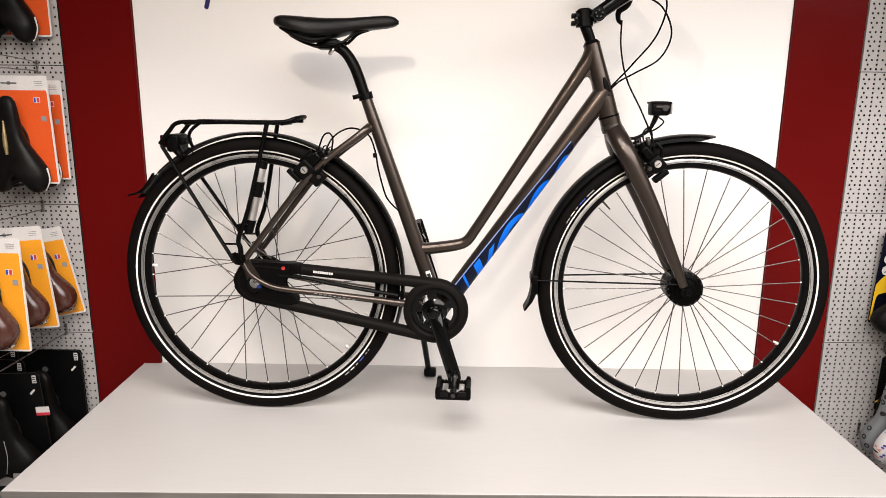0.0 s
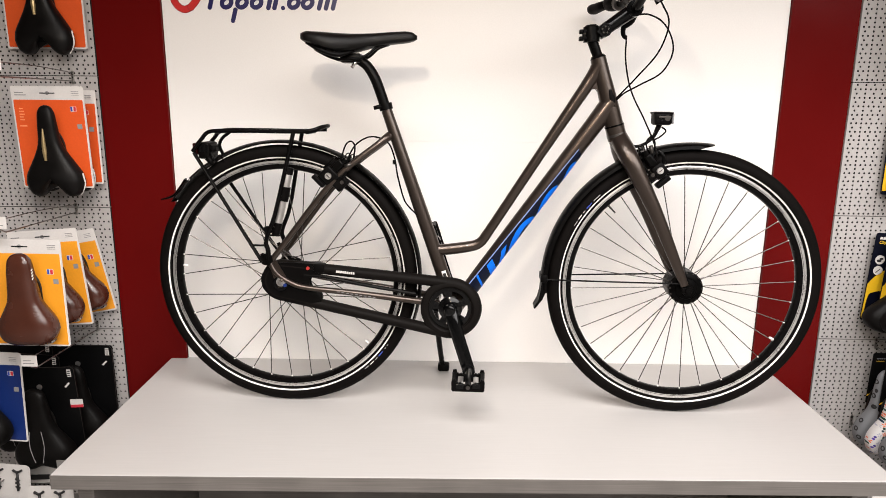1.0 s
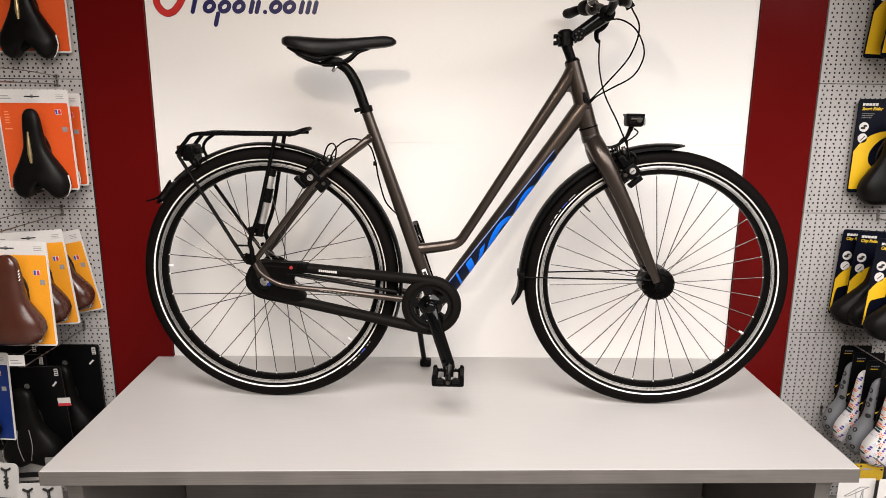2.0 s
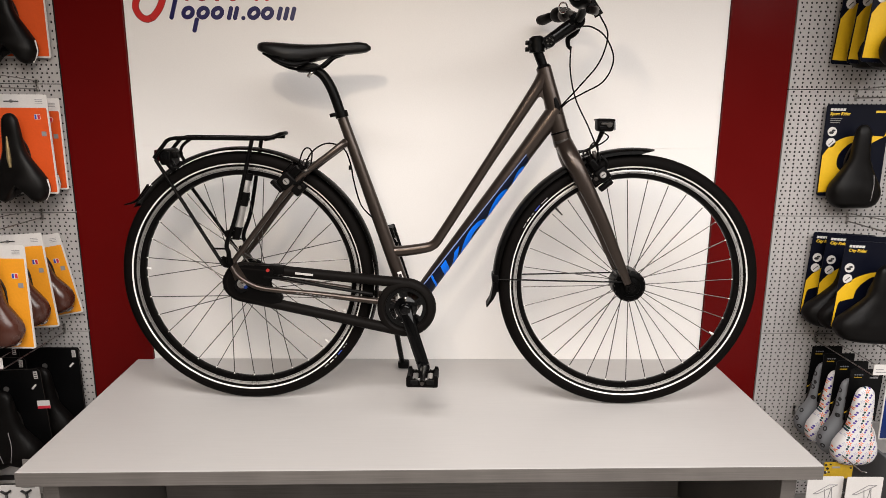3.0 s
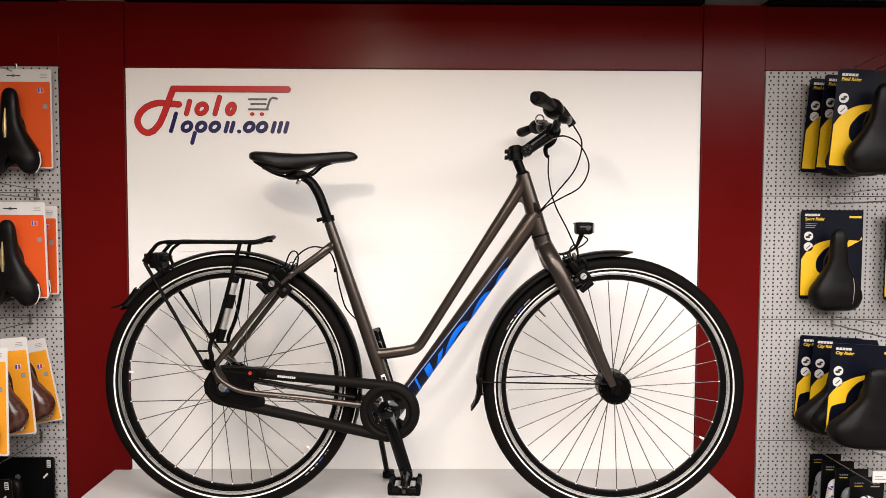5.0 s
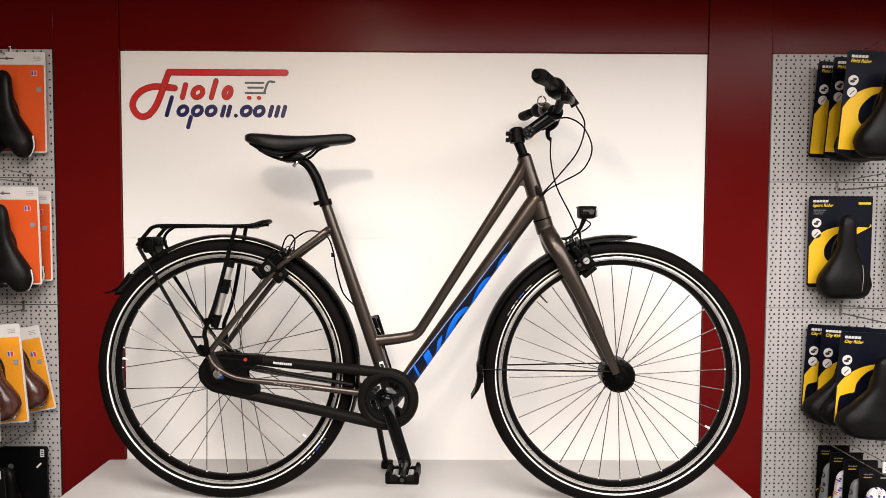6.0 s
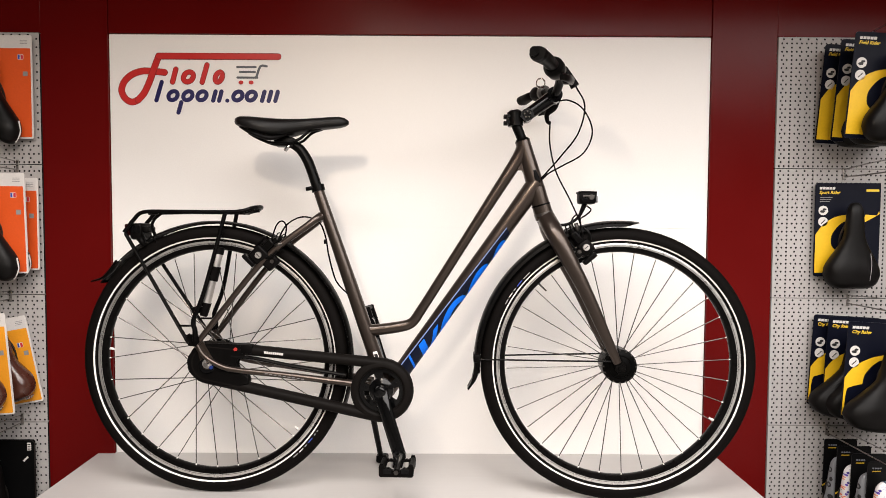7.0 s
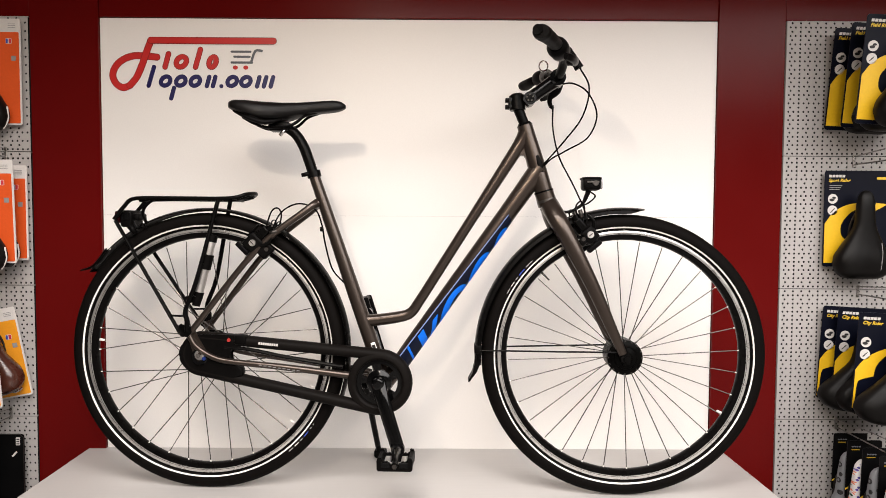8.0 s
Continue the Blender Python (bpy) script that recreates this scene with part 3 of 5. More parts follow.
# fork
for s in (-1, 1):
    part("fork_leg", sweep(smooth_path([at(0.8795, 0.752, 0.002 * s), at(0.885, 0.738, 0.014 * s), at(0.895, 0.715, 0.036 * s), at(0.912, 0.681, 0.050 * s), at(0.976, 0.560, 0.058 * s), at(1.035, 0.432, 0.060 * s), at(1.062, 0.372, 0.060 * s)], 7), [0.0225, 0.0240, 0.0244, 0.0234, 0.0178, 0.0135, 0.0105], 20, flat=0.85), PAINT, bike)
    part("dropout", prism([(1.045, 0.40), (1.062, 0.405), (1.083, 0.365), (1.080, 0.345), (1.066, 0.343), (1.057, 0.356)], 0.057 * s - 0.003, 0.057 * s + 0.003), BLACK_PAINT, bike)
part("crown_plate", sweep([at(0.894, 0.722), at(0.8795, 0.745)], [0.022, 0.0246], 24), PAINT, bike)
part("connector", box((1.056, -0.064, 0.350), (1.082, -0.054, 0.368), 0.004), BLACK_PLASTIC, bike, "black dynamo plug")

# seat post and saddle
part("seat_post", sweep(smooth_path([at(0.2745, 0.818), at(0.262, 0.856), at(0.2475, 0.893), at(0.226, 0.925), at(0.196, 0.944)], 7), [0.0136, 0.0136, 0.0136, 0.013, 0.0125], 18), BLACK_PAINT, bike)
part("post_head", box((0.160, -0.021, 0.930), (0.215, 0.021, 0.954), 0.006), BLACK_PAINT, bike)
part("head_bolt", sweep([at(0.190, 0.918, -0.013), at(0.205, 0.936, -0.013)], 0.005, 10), CHROME, bike)


def saddle_mesh(name, sections, material, notch=0.0, seg=24, dome=0.62):
    """A saddle with its nose towards +X: rows of place, half width, top and underside."""
    bm = bmesh.new()
    keys = np.array(sections, dtype=float)
    xs = np.interp(np.linspace(0, 1, 30), np.linspace(0, 1, len(keys)), keys[:, 0])
    rings = []
    for x in xs:
        w, zt, zb = (float(np.interp(x, keys[:, 0], keys[:, c])) for c in (1, 2, 3))
        mid = zb + 0.35 * (zt - zb)
        ring = []
        for k in range(seg):
            a = 2 * math.pi * k / seg
            c, s = math.cos(a), math.sin(a)
            y = w * math.copysign(abs(c) ** 0.75, c)
            z = mid + ((zt - mid) * abs(s) ** dome if s > 0 else -(mid - zb) * abs(s) ** 0.5)
            push = notch * math.exp(-(y / 0.026) ** 2) * max(0.0, 1 - (x - xs[0]) / (0.35 * (xs[-1] - xs[0])))
            ring.append(bm.verts.new((x + push, y, z)))
        rings.append(ring)
    for r, s in zip(rings, rings[1:]):
        for k in range(seg):
            bm.faces.new((r[k], r[(k + 1) % seg], s[(k + 1) % seg], s[k]))
    bm.faces.new(rings[0][::-1])
    bm.faces.new(rings[-1])
    bmesh.ops.smooth_vert(bm, verts=bm.verts, factor=0.4, use_axis_x=True, use_axis_y=True, use_axis_z=True)
    return mesh_of(name, bm, material)


seat = part("saddle", saddle_mesh("saddle", [
    (0.061, 0.012, 0.997, 0.988), (0.065, 0.045, 1.004, 0.983), (0.079, 0.066, 1.0075, 0.976), (0.112, 0.074, 1.006, 0.965), (0.150, 0.068, 1.0035, 0.952), (0.195, 0.050, 1.0020, 0.956),
    (0.240, 0.032, 1.0035, 0.968), (0.290, 0.025, 1.007, 0.976), (0.330, 0.022, 1.0095, 0.980), (0.348, 0.016, 1.006, 0.984), (0.358, 0.006, 0.998, 0.990)], LEATHER), LEATHER, bike, "black padded saddle")
for s in (-1, 1):
    part("saddle_rail", sweep(smooth_path([at(0.100, 0.962, 0.034 * s), at(0.133, 0.945, 0.028 * s), at(0.165, 0.938, 0.022 * s), at(0.222, 0.944, 0.022 * s), at(0.255, 0.968, 0.016 * s), at(0.285, 0.978, 0.010 * s)], 5), 0.0038, 8), BLACK_PAINT, seat)
part("saddle_shell", sweep(smooth_path([at(0.082, 0.977, -0.05), at(0.12, 0.958, -0.054), at(0.160, 0.948, -0.044), at(0.20, 0.958, -0.03)], 5), [0.004, 0.006, 0.007, 0.003], 8), BLACK_PLASTIC, seat)

# stem, handlebar, grips
part("stem_quill", sweep([HT_A.lerp(HT_B, 1.02), at(0.800, 0.992)], [0.0125, 0.0135], 20), BLACK_PAINT, bike)
stem = part("stem", sweep([at(0.800, 0.985), at(0.797, 1.022)], [0.0205, 0.0195], 20), BLACK_PAINT, bike, "black adjustable stem")
part("stem_clamp", box((0.775, -0.012, 0.988), (0.797, 0.012, 1.016), 0.004), BLACK_GLOSS, stem)
part("stem_knuckle", sweep([at(0.829, 1.012, -0.022), at(0.829, 1.012, 0.022)], 0.0165, 24), BLACK_GLOSS, stem)
part("knuckle_bolt", sweep([at(0.829, 1.012, -0.026), at(0.829, 1.012, -0.02)], [0.010, 0.012], 16), BLACK_PAINT, stem)
for k in range(5):
    a = radians(72 * k + 20)
    part("knuckle_tooth", sweep([at(0.829 + 0.0078 * math.cos(a), 1.012 + 0.0078 * math.sin(a), -0.0275), at(0.829 + 0.0078 * math.cos(a), 1.012 + 0.0078 * math.sin(a), -0.0255)], 0.0020, 8), STEEL, stem)
for z in (0.993, 1.010):
    part("clamp_screw", sweep([at(0.781, z, -0.016), at(0.781, z, -0.0115)], [0.0042, 0.0050], 10), BLACK_GLOSS, stem)
    part("clamp_lug", box((0.768, -0.009, z - 0.006), (0.779, 0.009, z + 0.005), 0.002), BLACK_PAINT, stem)
part("stem_cap", sweep([at(0.797, 1.022), at(0.7965, 1.0265)], [0.0185, 0.0130], 20), BLACK_PAINT, stem)
part("stem_arm", sweep([at(0.815, 1.004), at(0.855, 1.032), at(0.895, 1.060)], [0.0155, 0.0165, 0.0185], 18, flat=1.1), BLACK_GLOSS, stem)
part("bar_clamp", sweep([at(0.899, 1.064, -0.024), at(0.899, 1.064, 0.024)], 0.0205, 20), BLACK_GLOSS, stem)
bar = part("handlebar", sweep(smooth_path([at(0.820, 1.107, -0.292), at(0.865, 1.105, -0.19), at(0.902, 1.094, -0.10), at(0.902, 1.068, -0.035), at(0.899, 1.064, 0.0), at(0.902, 1.068, 0.035), at(0.902, 1.094, 0.10), at(0.865, 1.102, 0.19), at(0.842, 1.098, 0.246)], 6), 0.0112, 14), BLACK_PAINT, bike)
for s in (-1, 1):
    end = 0.290 if s < 0 else 0.250
    thin = 1.0 if s < 0 else 0.86
    low = 0.0 if s < 0 else 0.010
    du, dz = (0.004, -0.004) if s < 0 else (0.0, 0.0)
    grip_line = smooth_path([at(0.823 + low + du, 1.107 - low + dz, end * s), at(0.831 + low + du, 1.107 - low + dz, (end - 0.018) * s), at(0.850 + low / 2 + du, 1.105 - low / 2 + dz, (end - 0.052) * s), at(0.866 + du, 1.104 - low / 3 + dz, 0.196 * s)], 6)
    part("grip", sweep(grip_line, [0.0185 * thin, 0.0205 * thin, 0.0185 * thin, 0.0165 * thin, 0.0165 * thin], 24, flat=0.84), BLACK_PLASTIC, bar)
    part("shifter", sweep(smooth_path([at(0.867 + du, 1.104 + dz, 0.192 * s), at(0.874 + du, 1.103 + dz, 0.172 * s), at(0.887 + du / 2, 1.100 + dz / 2, 0.145 * s)], 4), [0.0165 * thin, 0.0225 * thin, 0.0245 * thin, 0.0250 * thin, 0.0240 * thin, 0.0200 * thin], 26), BLACK_PLASTIC, bar)
    part("shifter_ring", sweep([at(0.8865, 1.100, 0.143 * s), at(0.890, 1.099, 0.134 * s)], 0.0236 * thin, 22), STEEL, bar, "grey metal ring")
    mount_y = -0.150 if s < 0 else 0.128
    part("brake_mount", box((0.902, mount_y, 1.066), (0.924, mount_y + 0.022, 1.090), 0.006), BLACK_PLASTIC, bar)
    part("brake_lever", sweep(smooth_path([at(0.915, 1.082, 0.125 * s), at(0.922, 1.070, 0.16 * s), at(0.905, 1.062, 0.22 * s), at(0.886, 1.060, 0.25 * s)], 5), [0.006, 0.007, 0.006, 0.005], 10, flat=1.6), BLACK_PAINT, bar)
part("lever_body", sweep([at(0.909, 1.109, -0.118), at(0.937, 1.064, -0.118)], [0.0085, 0.0115], 12), BLACK_PLASTIC, bar)
part("lever_body", sweep(smooth_path([at(0.908, 1.072, 0.055), at(0.903, 1.046, 0.057), at(0.889, 1.027, 0.059), at(0.890, 1.008, 0.06), at(0.898, 1.000, 0.06)], 4), [0.018, 0.014, 0.007, 0.0055, 0.0045], 12), BLACK_PLASTIC, bar)
part("bell", lathe([(0.0118, -0.0015), (0.0135, -0.003), (0.0155, -0.002), (0.016, 0.0), (0.0155, 0.002), (0.0135, 0.003), (0.0118, 0.0015)], 28), CHROME, bar, "small silver ring bell").matrix_local = Matrix.Translation((0.8665, 0.02, 1.101)) @ Matrix.Diagonal((0.82, 1.4, 0.95, 1))

# head lamp
hl = part("head_lamp", box((0.965, -0.023, 0.7805), (1.010, 0.023, 0.8145), 0.007), BLACK_PLASTIC, bike, "black front lamp with clear lens")
# metal strip and disc stand in for the housing's streak and spot of reflection
part("glint_strip", box((0.975, -0.0246, 0.7985), (1.006, -0.0231, 0.8040), 0.0016), STEEL, hl, "metal strip in place of a bright reflection on the lamp's side")
part("glint_spot", sweep([at(0.997, 0.7985, -0.0248), at(0.997, 0.7985, -0.0228)], [0.0066, 0.0075], 18), STEEL, hl)
part("housing_lip", box((0.963, -0.0238, 0.8085), (1.012, 0.0238, 0.8135), 0.002), BLACK_PLASTIC, hl)
part("lens", box((1.0102, -0.021, 0.784), (1.0150, 0.021, 0.811), 0.003), LENS_CLEAR, hl)
part("heat_slot", box((0.971, -0.0240, 0.788), (0.987, -0.0231, 0.794), 0.0006), BLACK_GLOSS, hl)
part("lamp_bracket", sweep(smooth_path([at(0.985, 0.787), at(0.978, 0.768), at(0.966, 0.745), at(0.940, 0.728), at(0.915, 0.725)], 5), [0.0075, 0.006, 0.004, 0.004, 0.004], 10), BLACK_PAINT, hl)

# mudguards
def guard_section(skirt):
    """Outline of a mudguard: a shallow arch whose sides reach in to the given radius."""
    outer = [(skirt, -0.0275), (0.3655, -0.0262), (0.3698, -0.0205), (0.3725, -0.012), (0.374, 0.0), (0.3725, 0.012), (0.3698, 0.0205), (0.3655, 0.0262), (skirt, 0.0275)]
    return outer + [(r - 0.0012 if abs(y) < 0.024 else r, y * 0.955) for r, y in reversed(outer)]


front_guard = lathe(guard_section(0.3575), 72, arc=(82.5, 184))
for v in front_guard.verts:
    angle = math.degrees(math.atan2(v.co.z, v.co.x)) % 360
    least, reach = 0.3575 + 0.0125 * (88 - angle) / 5.5, math.hypot(v.co.x, v.co.z)
    if angle < 88 and reach < least:
        v.co.x, v.co.z = v.co.x * least / reach, v.co.z * least / reach
fg = part("front_mudguard", front_guard, BLACK_PAINT, bike, "black curved mudguard")
fg.location = at(*FRONT)
fg.scale = (1.012, 1, 1.012)
part("flap", prism([(0.697, 0.372), (0.708, 0.372), (0.709, 0.336), (0.700, 0.314), (0.681, 0.288), (0.678, 0.291), (0.689, 0.312), (0.694, 0.334)], -0.024, 0.024), BLACK_PLASTIC, bike, "black rubber flap")
part("guard_clip", box((0.693, -0.029, 0.362), (0.712, 0.029, 0.384), 0.004), BLACK_PLASTIC, bike)
part("guard_tip", sweep([at(1.100, 0.7340), at(1.124, 0.7330)], [0.0024, 0.0012], 8, flat=8.0), BLACK_PLASTIC, bike)
rg = part("rear_mudguard", lathe(guard_section(0.3672), 96, arc=(-18, 146)), BLACK_PAINT, bike, "black curved mudguard")
rg.location = at(*REAR)
part("guard_tail", sweep(smooth_path([at(-0.270, 0.622), at(-0.293, 0.591), at(-0.315, 0.574), at(-0.343, 0.566)], 5), [0.005, 0.005, 0.0035, 0.0022], 10, flat=3.0), BLACK_PLASTIC, bike)
part("guard_label", box((-0.259, -0.0258, 0.622), (-0.250, -0.0246, 0.628), 0.0005), REFLECT, bike, "small white label")
for y in (-0.026, 0.026):
    part("guard_stay", sweep(smooth_path([at(1.066, 0.376, 0.058 * (1 if y > 0 else -1)), at(0.90, 0.3735, 0.045 * (1 if y > 0 else -1)), at(0.705, 0.371, y)], 4), 0.0022, 8), BLACK_PAINT, bike)

# luggage rack
rack = part("luggage_rack", sweep(smooth_path([at(-0.230, 0.700, -0.045), at(-0.205, 0.732, -0.044), at(-0.178, 0.753, -0.045), at(-0.10, 0.755, -0.046), at(0.04, 0.7545, -0.046), at(0.085, 0.7575, -0.045), at(0.110, 0.766, -0.034), at(0.121, 0.769, 0.0),
                                            at(0.110, 0.766, 0.034), at(0.085, 0.7575, 0.045), at(0.04, 0.7545, 0.046), at(-0.10, 0.755, 0.046), at(-0.178, 0.753, 0.045), at(-0.205, 0.732, 0.044), at(-0.230, 0.700, 0.045)], 5), 0.0052, 10), BLACK_PAINT, bike, "black tubular luggage rack")
part("rack_bar", sweep(smooth_path([at(0.045, 0.752, -0.02), at(0.09, 0.756, -0.02), at(0.119, 0.768, -0.008)], 4), 0.004, 8), BLACK_PAINT, rack)
part("rack_bar", sweep([at(-0.185, 0.750, 0.0), at(0.118, 0.7585, 0.0)], 0.004, 8), BLACK_PAINT, rack)
part("rack_bar", sweep([at(0.075, 0.752, -0.045), at(0.075, 0.752, 0.045)], 0.004, 8), BLACK_PAINT, rack)
for s in (-1, 1):
    part("rack_stay", sweep([at(-0.226, 0.697, 0.046 * s), at(-0.089, 0.478, 0.066 * s), at(-0.047, 0.413, 0.074 * s)], 0.0048, 10), BLACK_PAINT, rack)
    part("rack_leg", sweep(smooth_path([at(0.040, 0.752, 0.045 * s), at(0.026, 0.69, 0.052 * s), at(-0.008, 0.543, 0.071 * s), at(-0.034, 0.473, 0.073 * s), at(-0.030, 0.446, 0.074 * s), at(-0.030, 0.418, 0.074 * s)], 5), [0.0055, 0.0055, 0.0060, 0.0068], 10), BLACK_PAINT, rack)
    part("rack_link", sweep([at(-0.072, 0.458, 0.0735 * s), at(-0.032, 0.458, 0.0735 * s)], 0.0028, 8), BLACK_PAINT, rack)
    part("rack_foot", prism([(-0.045, 0.438), (-0.052, 0.434), (-0.030, 0.437), (-0.021, 0.430), (-0.018, 0.416), (-0.028, 0.404), (-0.045, 0.407), (-0.056, 0.420)], 0.0745 * s - 0.003, 0.0745 * s + 0.003), BLACK_PAINT, rack)
part("rack_arch", sweep(smooth_path([at(-0.128, 0.752, -0.043), at(-0.152, 0.735, -0.036), at(-0.163, 0.715, -0.028), at(-0.158, 0.690, -0.018)], 4), 0.0042, 8), BLACK_PAINT, rack)
tl = part("tail_lamp", box((-0.222, -0.034, 0.680), (-0.190, 0.034, 0.724), 0.007), BLACK_PLASTIC, bike, "black rear lamp with red lens")
part("red_lens", box((-0.2345, -0.036, 0.690), (-0.2222, 0.036, 0.722), 0.004), LENS_RED, tl)
part("lamp_arm", box((-0.192, -0.024, 0.698), (-0.176, 0.024, 0.716), 0.005), BLACK_PLASTIC, tl)
part("lamp_foot", sweep([at(-0.198, 0.684, -0.024), at(-0.186, 0.664, -0.022)], [0.010, 0.006], 10), BLACK_PLASTIC, tl)
for u in (-0.217, -0.208, -0.199):
    part("housing_rib", box((u, -0.0365, 0.698), (u + 0.006, -0.0338, 0.718), 0.001), BLACK_GLOSS, tl)
part("lamp_wire", sweep(smooth_path([at(-0.19, 0.695, -0.02), at(-0.178, 0.676, -0.022), at(-0.168, 0.690, -0.02), at(-0.155, 0.672, -0.018)], 5), 0.002, 6), BLACK_PAINT, tl)
pump = part("pump", sweep([at(0.024, 0.652, -0.045), at(-0.009, 0.505, -0.056)], 0.0115, 18), ALLOY, bike, "silver hand pump with black ends")
part("pump_head", sweep([at(-0.006, 0.517, -0.055), at(-0.014, 0.482, -0.057)], [0.013, 0.010], 14), BLACK_PLASTIC, pump)
bracket = box((-0.022, -0.007, -0.010), (0.020, 0.007, 0.010), 0.004)
part("pump_bracket", bracket, BLACK_PLASTIC, pump).matrix_local = Matrix.Translation((-0.022, -0.057, 0.500)) @ pose(0, 0, 0, 0, -14, 0)
part("pump_strap", sweep([at(0.0155, 0.612, -0.048), at(0.0065, 0.575, -0.05)], 0.0145, 14), BLACK_PLASTIC, pump)
part("pump_cap", sweep([at(0.026, 0.662, -0.044), at(0.022, 0.644, -0.0455)], 0.013, 14), BLACK_PLASTIC, pump)

# rim brakes: a body on each side, with its pad, bolt, yoke and bleed hose
for u, z, slope, inner in ((0.131, 0.641, 45, 1), (0.980, 0.667, -40, -1)):
    reach, rise, trim = (0.050, 0.030, 1.0) if inner > 0 else (0.034, 0.008, 0.84)
    for s in (-1, 1):
        br = part("rim_brake", box((-0.021 * trim, -0.014, -0.021 * trim), (0.021 * trim, 0.014, 0.023 * trim), 0.006), BLACK_PLASTIC, bike, "black rim brake body")
        br.matrix_local = Matrix.Translation((u, 0.046 * s, z)) @ pose(0, 0, 0, 0, slope, 0)
        part("brake_bolt", sweep([at(0, 0.002, 0.013 * s), at(0, 0.002, 0.0185 * s)], [0.0092, 0.0082], 16), ALLOY, br, "silver bolt")
        part("bolt_slot", box((-0.0055, 0.0186 * s - 0.0003, 0.001), (0.0055, 0.0186 * s + 0.0003, 0.003)), INK, br)
        part("brake_pad", box((-0.030, -0.013, -0.034), (0.010, 0.013, -0.0215), 0.003), BLACK_PLASTIC, br)
        part("brake_piston", sweep([at(-0.004, 0.034, -0.010 * s), at(0.004, 0.062, -0.010 * s)], [0.012, 0.010], 14), BLACK_PAINT, br)
        part("brake_bridge", box((-0.026, -0.006, 0.004), (-0.0215, 0.010, 0.046), 0.0018), BLACK_PAINT, br)
        part("hose_nut", sweep([at(0.012, 0.048, 0.004 * s), at(0.020, 0.066, 0.004 * s)], 0.0055, 8), STEEL, br)
        part("mount_plate", box((min(0.016 * inner, reach * inner), -0.011, -0.010), (max(0.016 * inner, reach * inner), 0.009, rise), 0.005), BLACK_PLASTIC, br)
        part("pivot_screw", sweep([at((reach - 0.014) * inner, rise / 2, 0.008 * s), at((reach - 0.014) * inner, rise / 2, 0.0125 * s)], [0.006, 0.005], 10), STEEL, br)
        part("brake_yoke", box((-0.013 * trim, -0.007, 0.018), (0.009 * trim, 0.007, 0.052), 0.004), BLACK_PAINT, br)
        part("release_lever", sweep(smooth_path([at(0.018, 0.010, 0.010 * s), at(0.028, 0.026, 0.012 * s), at(0.026, 0.044, 0.010 * s)], 4), [0.005, 0.004, 0.003], 8), BLACK_PAINT, br)
    c, sn = math.sin(radians(slope)), math.cos(radians(slope))
    for k in range(3):
        q = Vector((u + c * 0.058 + 0.010 * k * inner, -0.036 + 0.012 * k, z + sn * 0.058 - 0.004 * k))
        part("brake_clip", sweep(smooth_path([q, q + Vector((0.004 * inner, 0, 0.016)), q + Vector((0.013 * inner, 0, 0.017)), q + Vector((0.012 * inner, 0, -0.002))], 3), 0.0016, 6), BLACK_PAINT, bike)

# cables and hoses
for pts in (
    [at(0.938, 1.066, -0.118), at(0.964, 1.02, -0.10), at(0.954, 0.957, -0.06), at(0.912, 0.899, -0.032), at(0.882, 0.864, -0.022), at(0.866, 0.846, -0.018)],
    [at(0.904, 1.052, 0.02), at(0.935, 1.049, -0.02), at(0.969, 1.02, -0.05), at(0.994, 0.966, -0.04), at(0.974, 0.912, -0.03), at(0.922, 0.880, -0.024), at(0.886, 0.860, -0.022), at(0.867, 0.842, -0.018)],
    [at(0.896, 1.006, 0.05), at(0.894, 0.941, 0.03), at(0.910, 0.867, 0.02), at(0.943, 0.792, -0.01), at(0.967, 0.727, -0.04), at(0.973, 0.685, -0.05)],
    [at(0.163, 0.680, -0.05), at(0.176, 0.722, -0.042), at(0.190, 0.731, -0.035), at(0.198, 0.715, -0.03), at(0.192, 0.680, -0.03)],
    [at(0.172, 0.665, -0.04), at(0.198, 0.719, -0.035), at(0.239, 0.743, -0.022), at(0.283, 0.729, -0.022), at(0.301, 0.688, -0.022), at(0.308, 0.645, -0.02), at(0.323, 0.587, -0.02), at(0.335, 0.562, -0.012), at(0.362, 0.535, -0.01)],
    [at(0.955, 0.70, -0.045), at(0.945, 0.735, -0.035), at(0.958, 0.752, -0.03), at(0.968, 0.735, -0.03), at(0.962, 0.690, -0.04)],
    [at(0.968, 0.742, -0.01), at(0.985, 0.752, -0.012), at(0.998, 0.766, -0.01), at(0.988, 0.776, -0.006)],
):
    part("cable", sweep(smooth_path(pts, 7), 0.0021, 8), BLACK_PAINT, bike)
part("cable_clip", box((0.296, -0.026, 0.672), (0.304, -0.016, 0.684), 0.002), BLACK_PLASTIC, bike)

# slim chain case
def belt(r_front, r_rear):
    """The closed line round the chainring and the rear sprocket."""
    a, b = Vector(CRANK), Vector(REAR)
    d = b - a
    base = math.atan2(d.y, d.x)
    off = math.acos((r_front - r_rear) / d.length)
    out = []
    n = 26
    for k in range(n + 1):
        t = base + off + (2 * math.pi - 2 * off) * k / n
        out.append(at(a.x + r_front * math.cos(t), a.y + r_front * math.sin(t), -0.045))
    for k in range(n + 1):
        t = base - off + 2 * off * k / n
        out.append(at(b.x + r_rear * math.cos(t), b.y + r_rear * math.sin(t), -0.045))
    dense = []
    for p, q in zip(out, out[1:] + out[:1]):
        m = max(1, int((q - p).length / 0.02))
        dense += [p.lerp(q, i / m) for i in range(m)]
    return dense


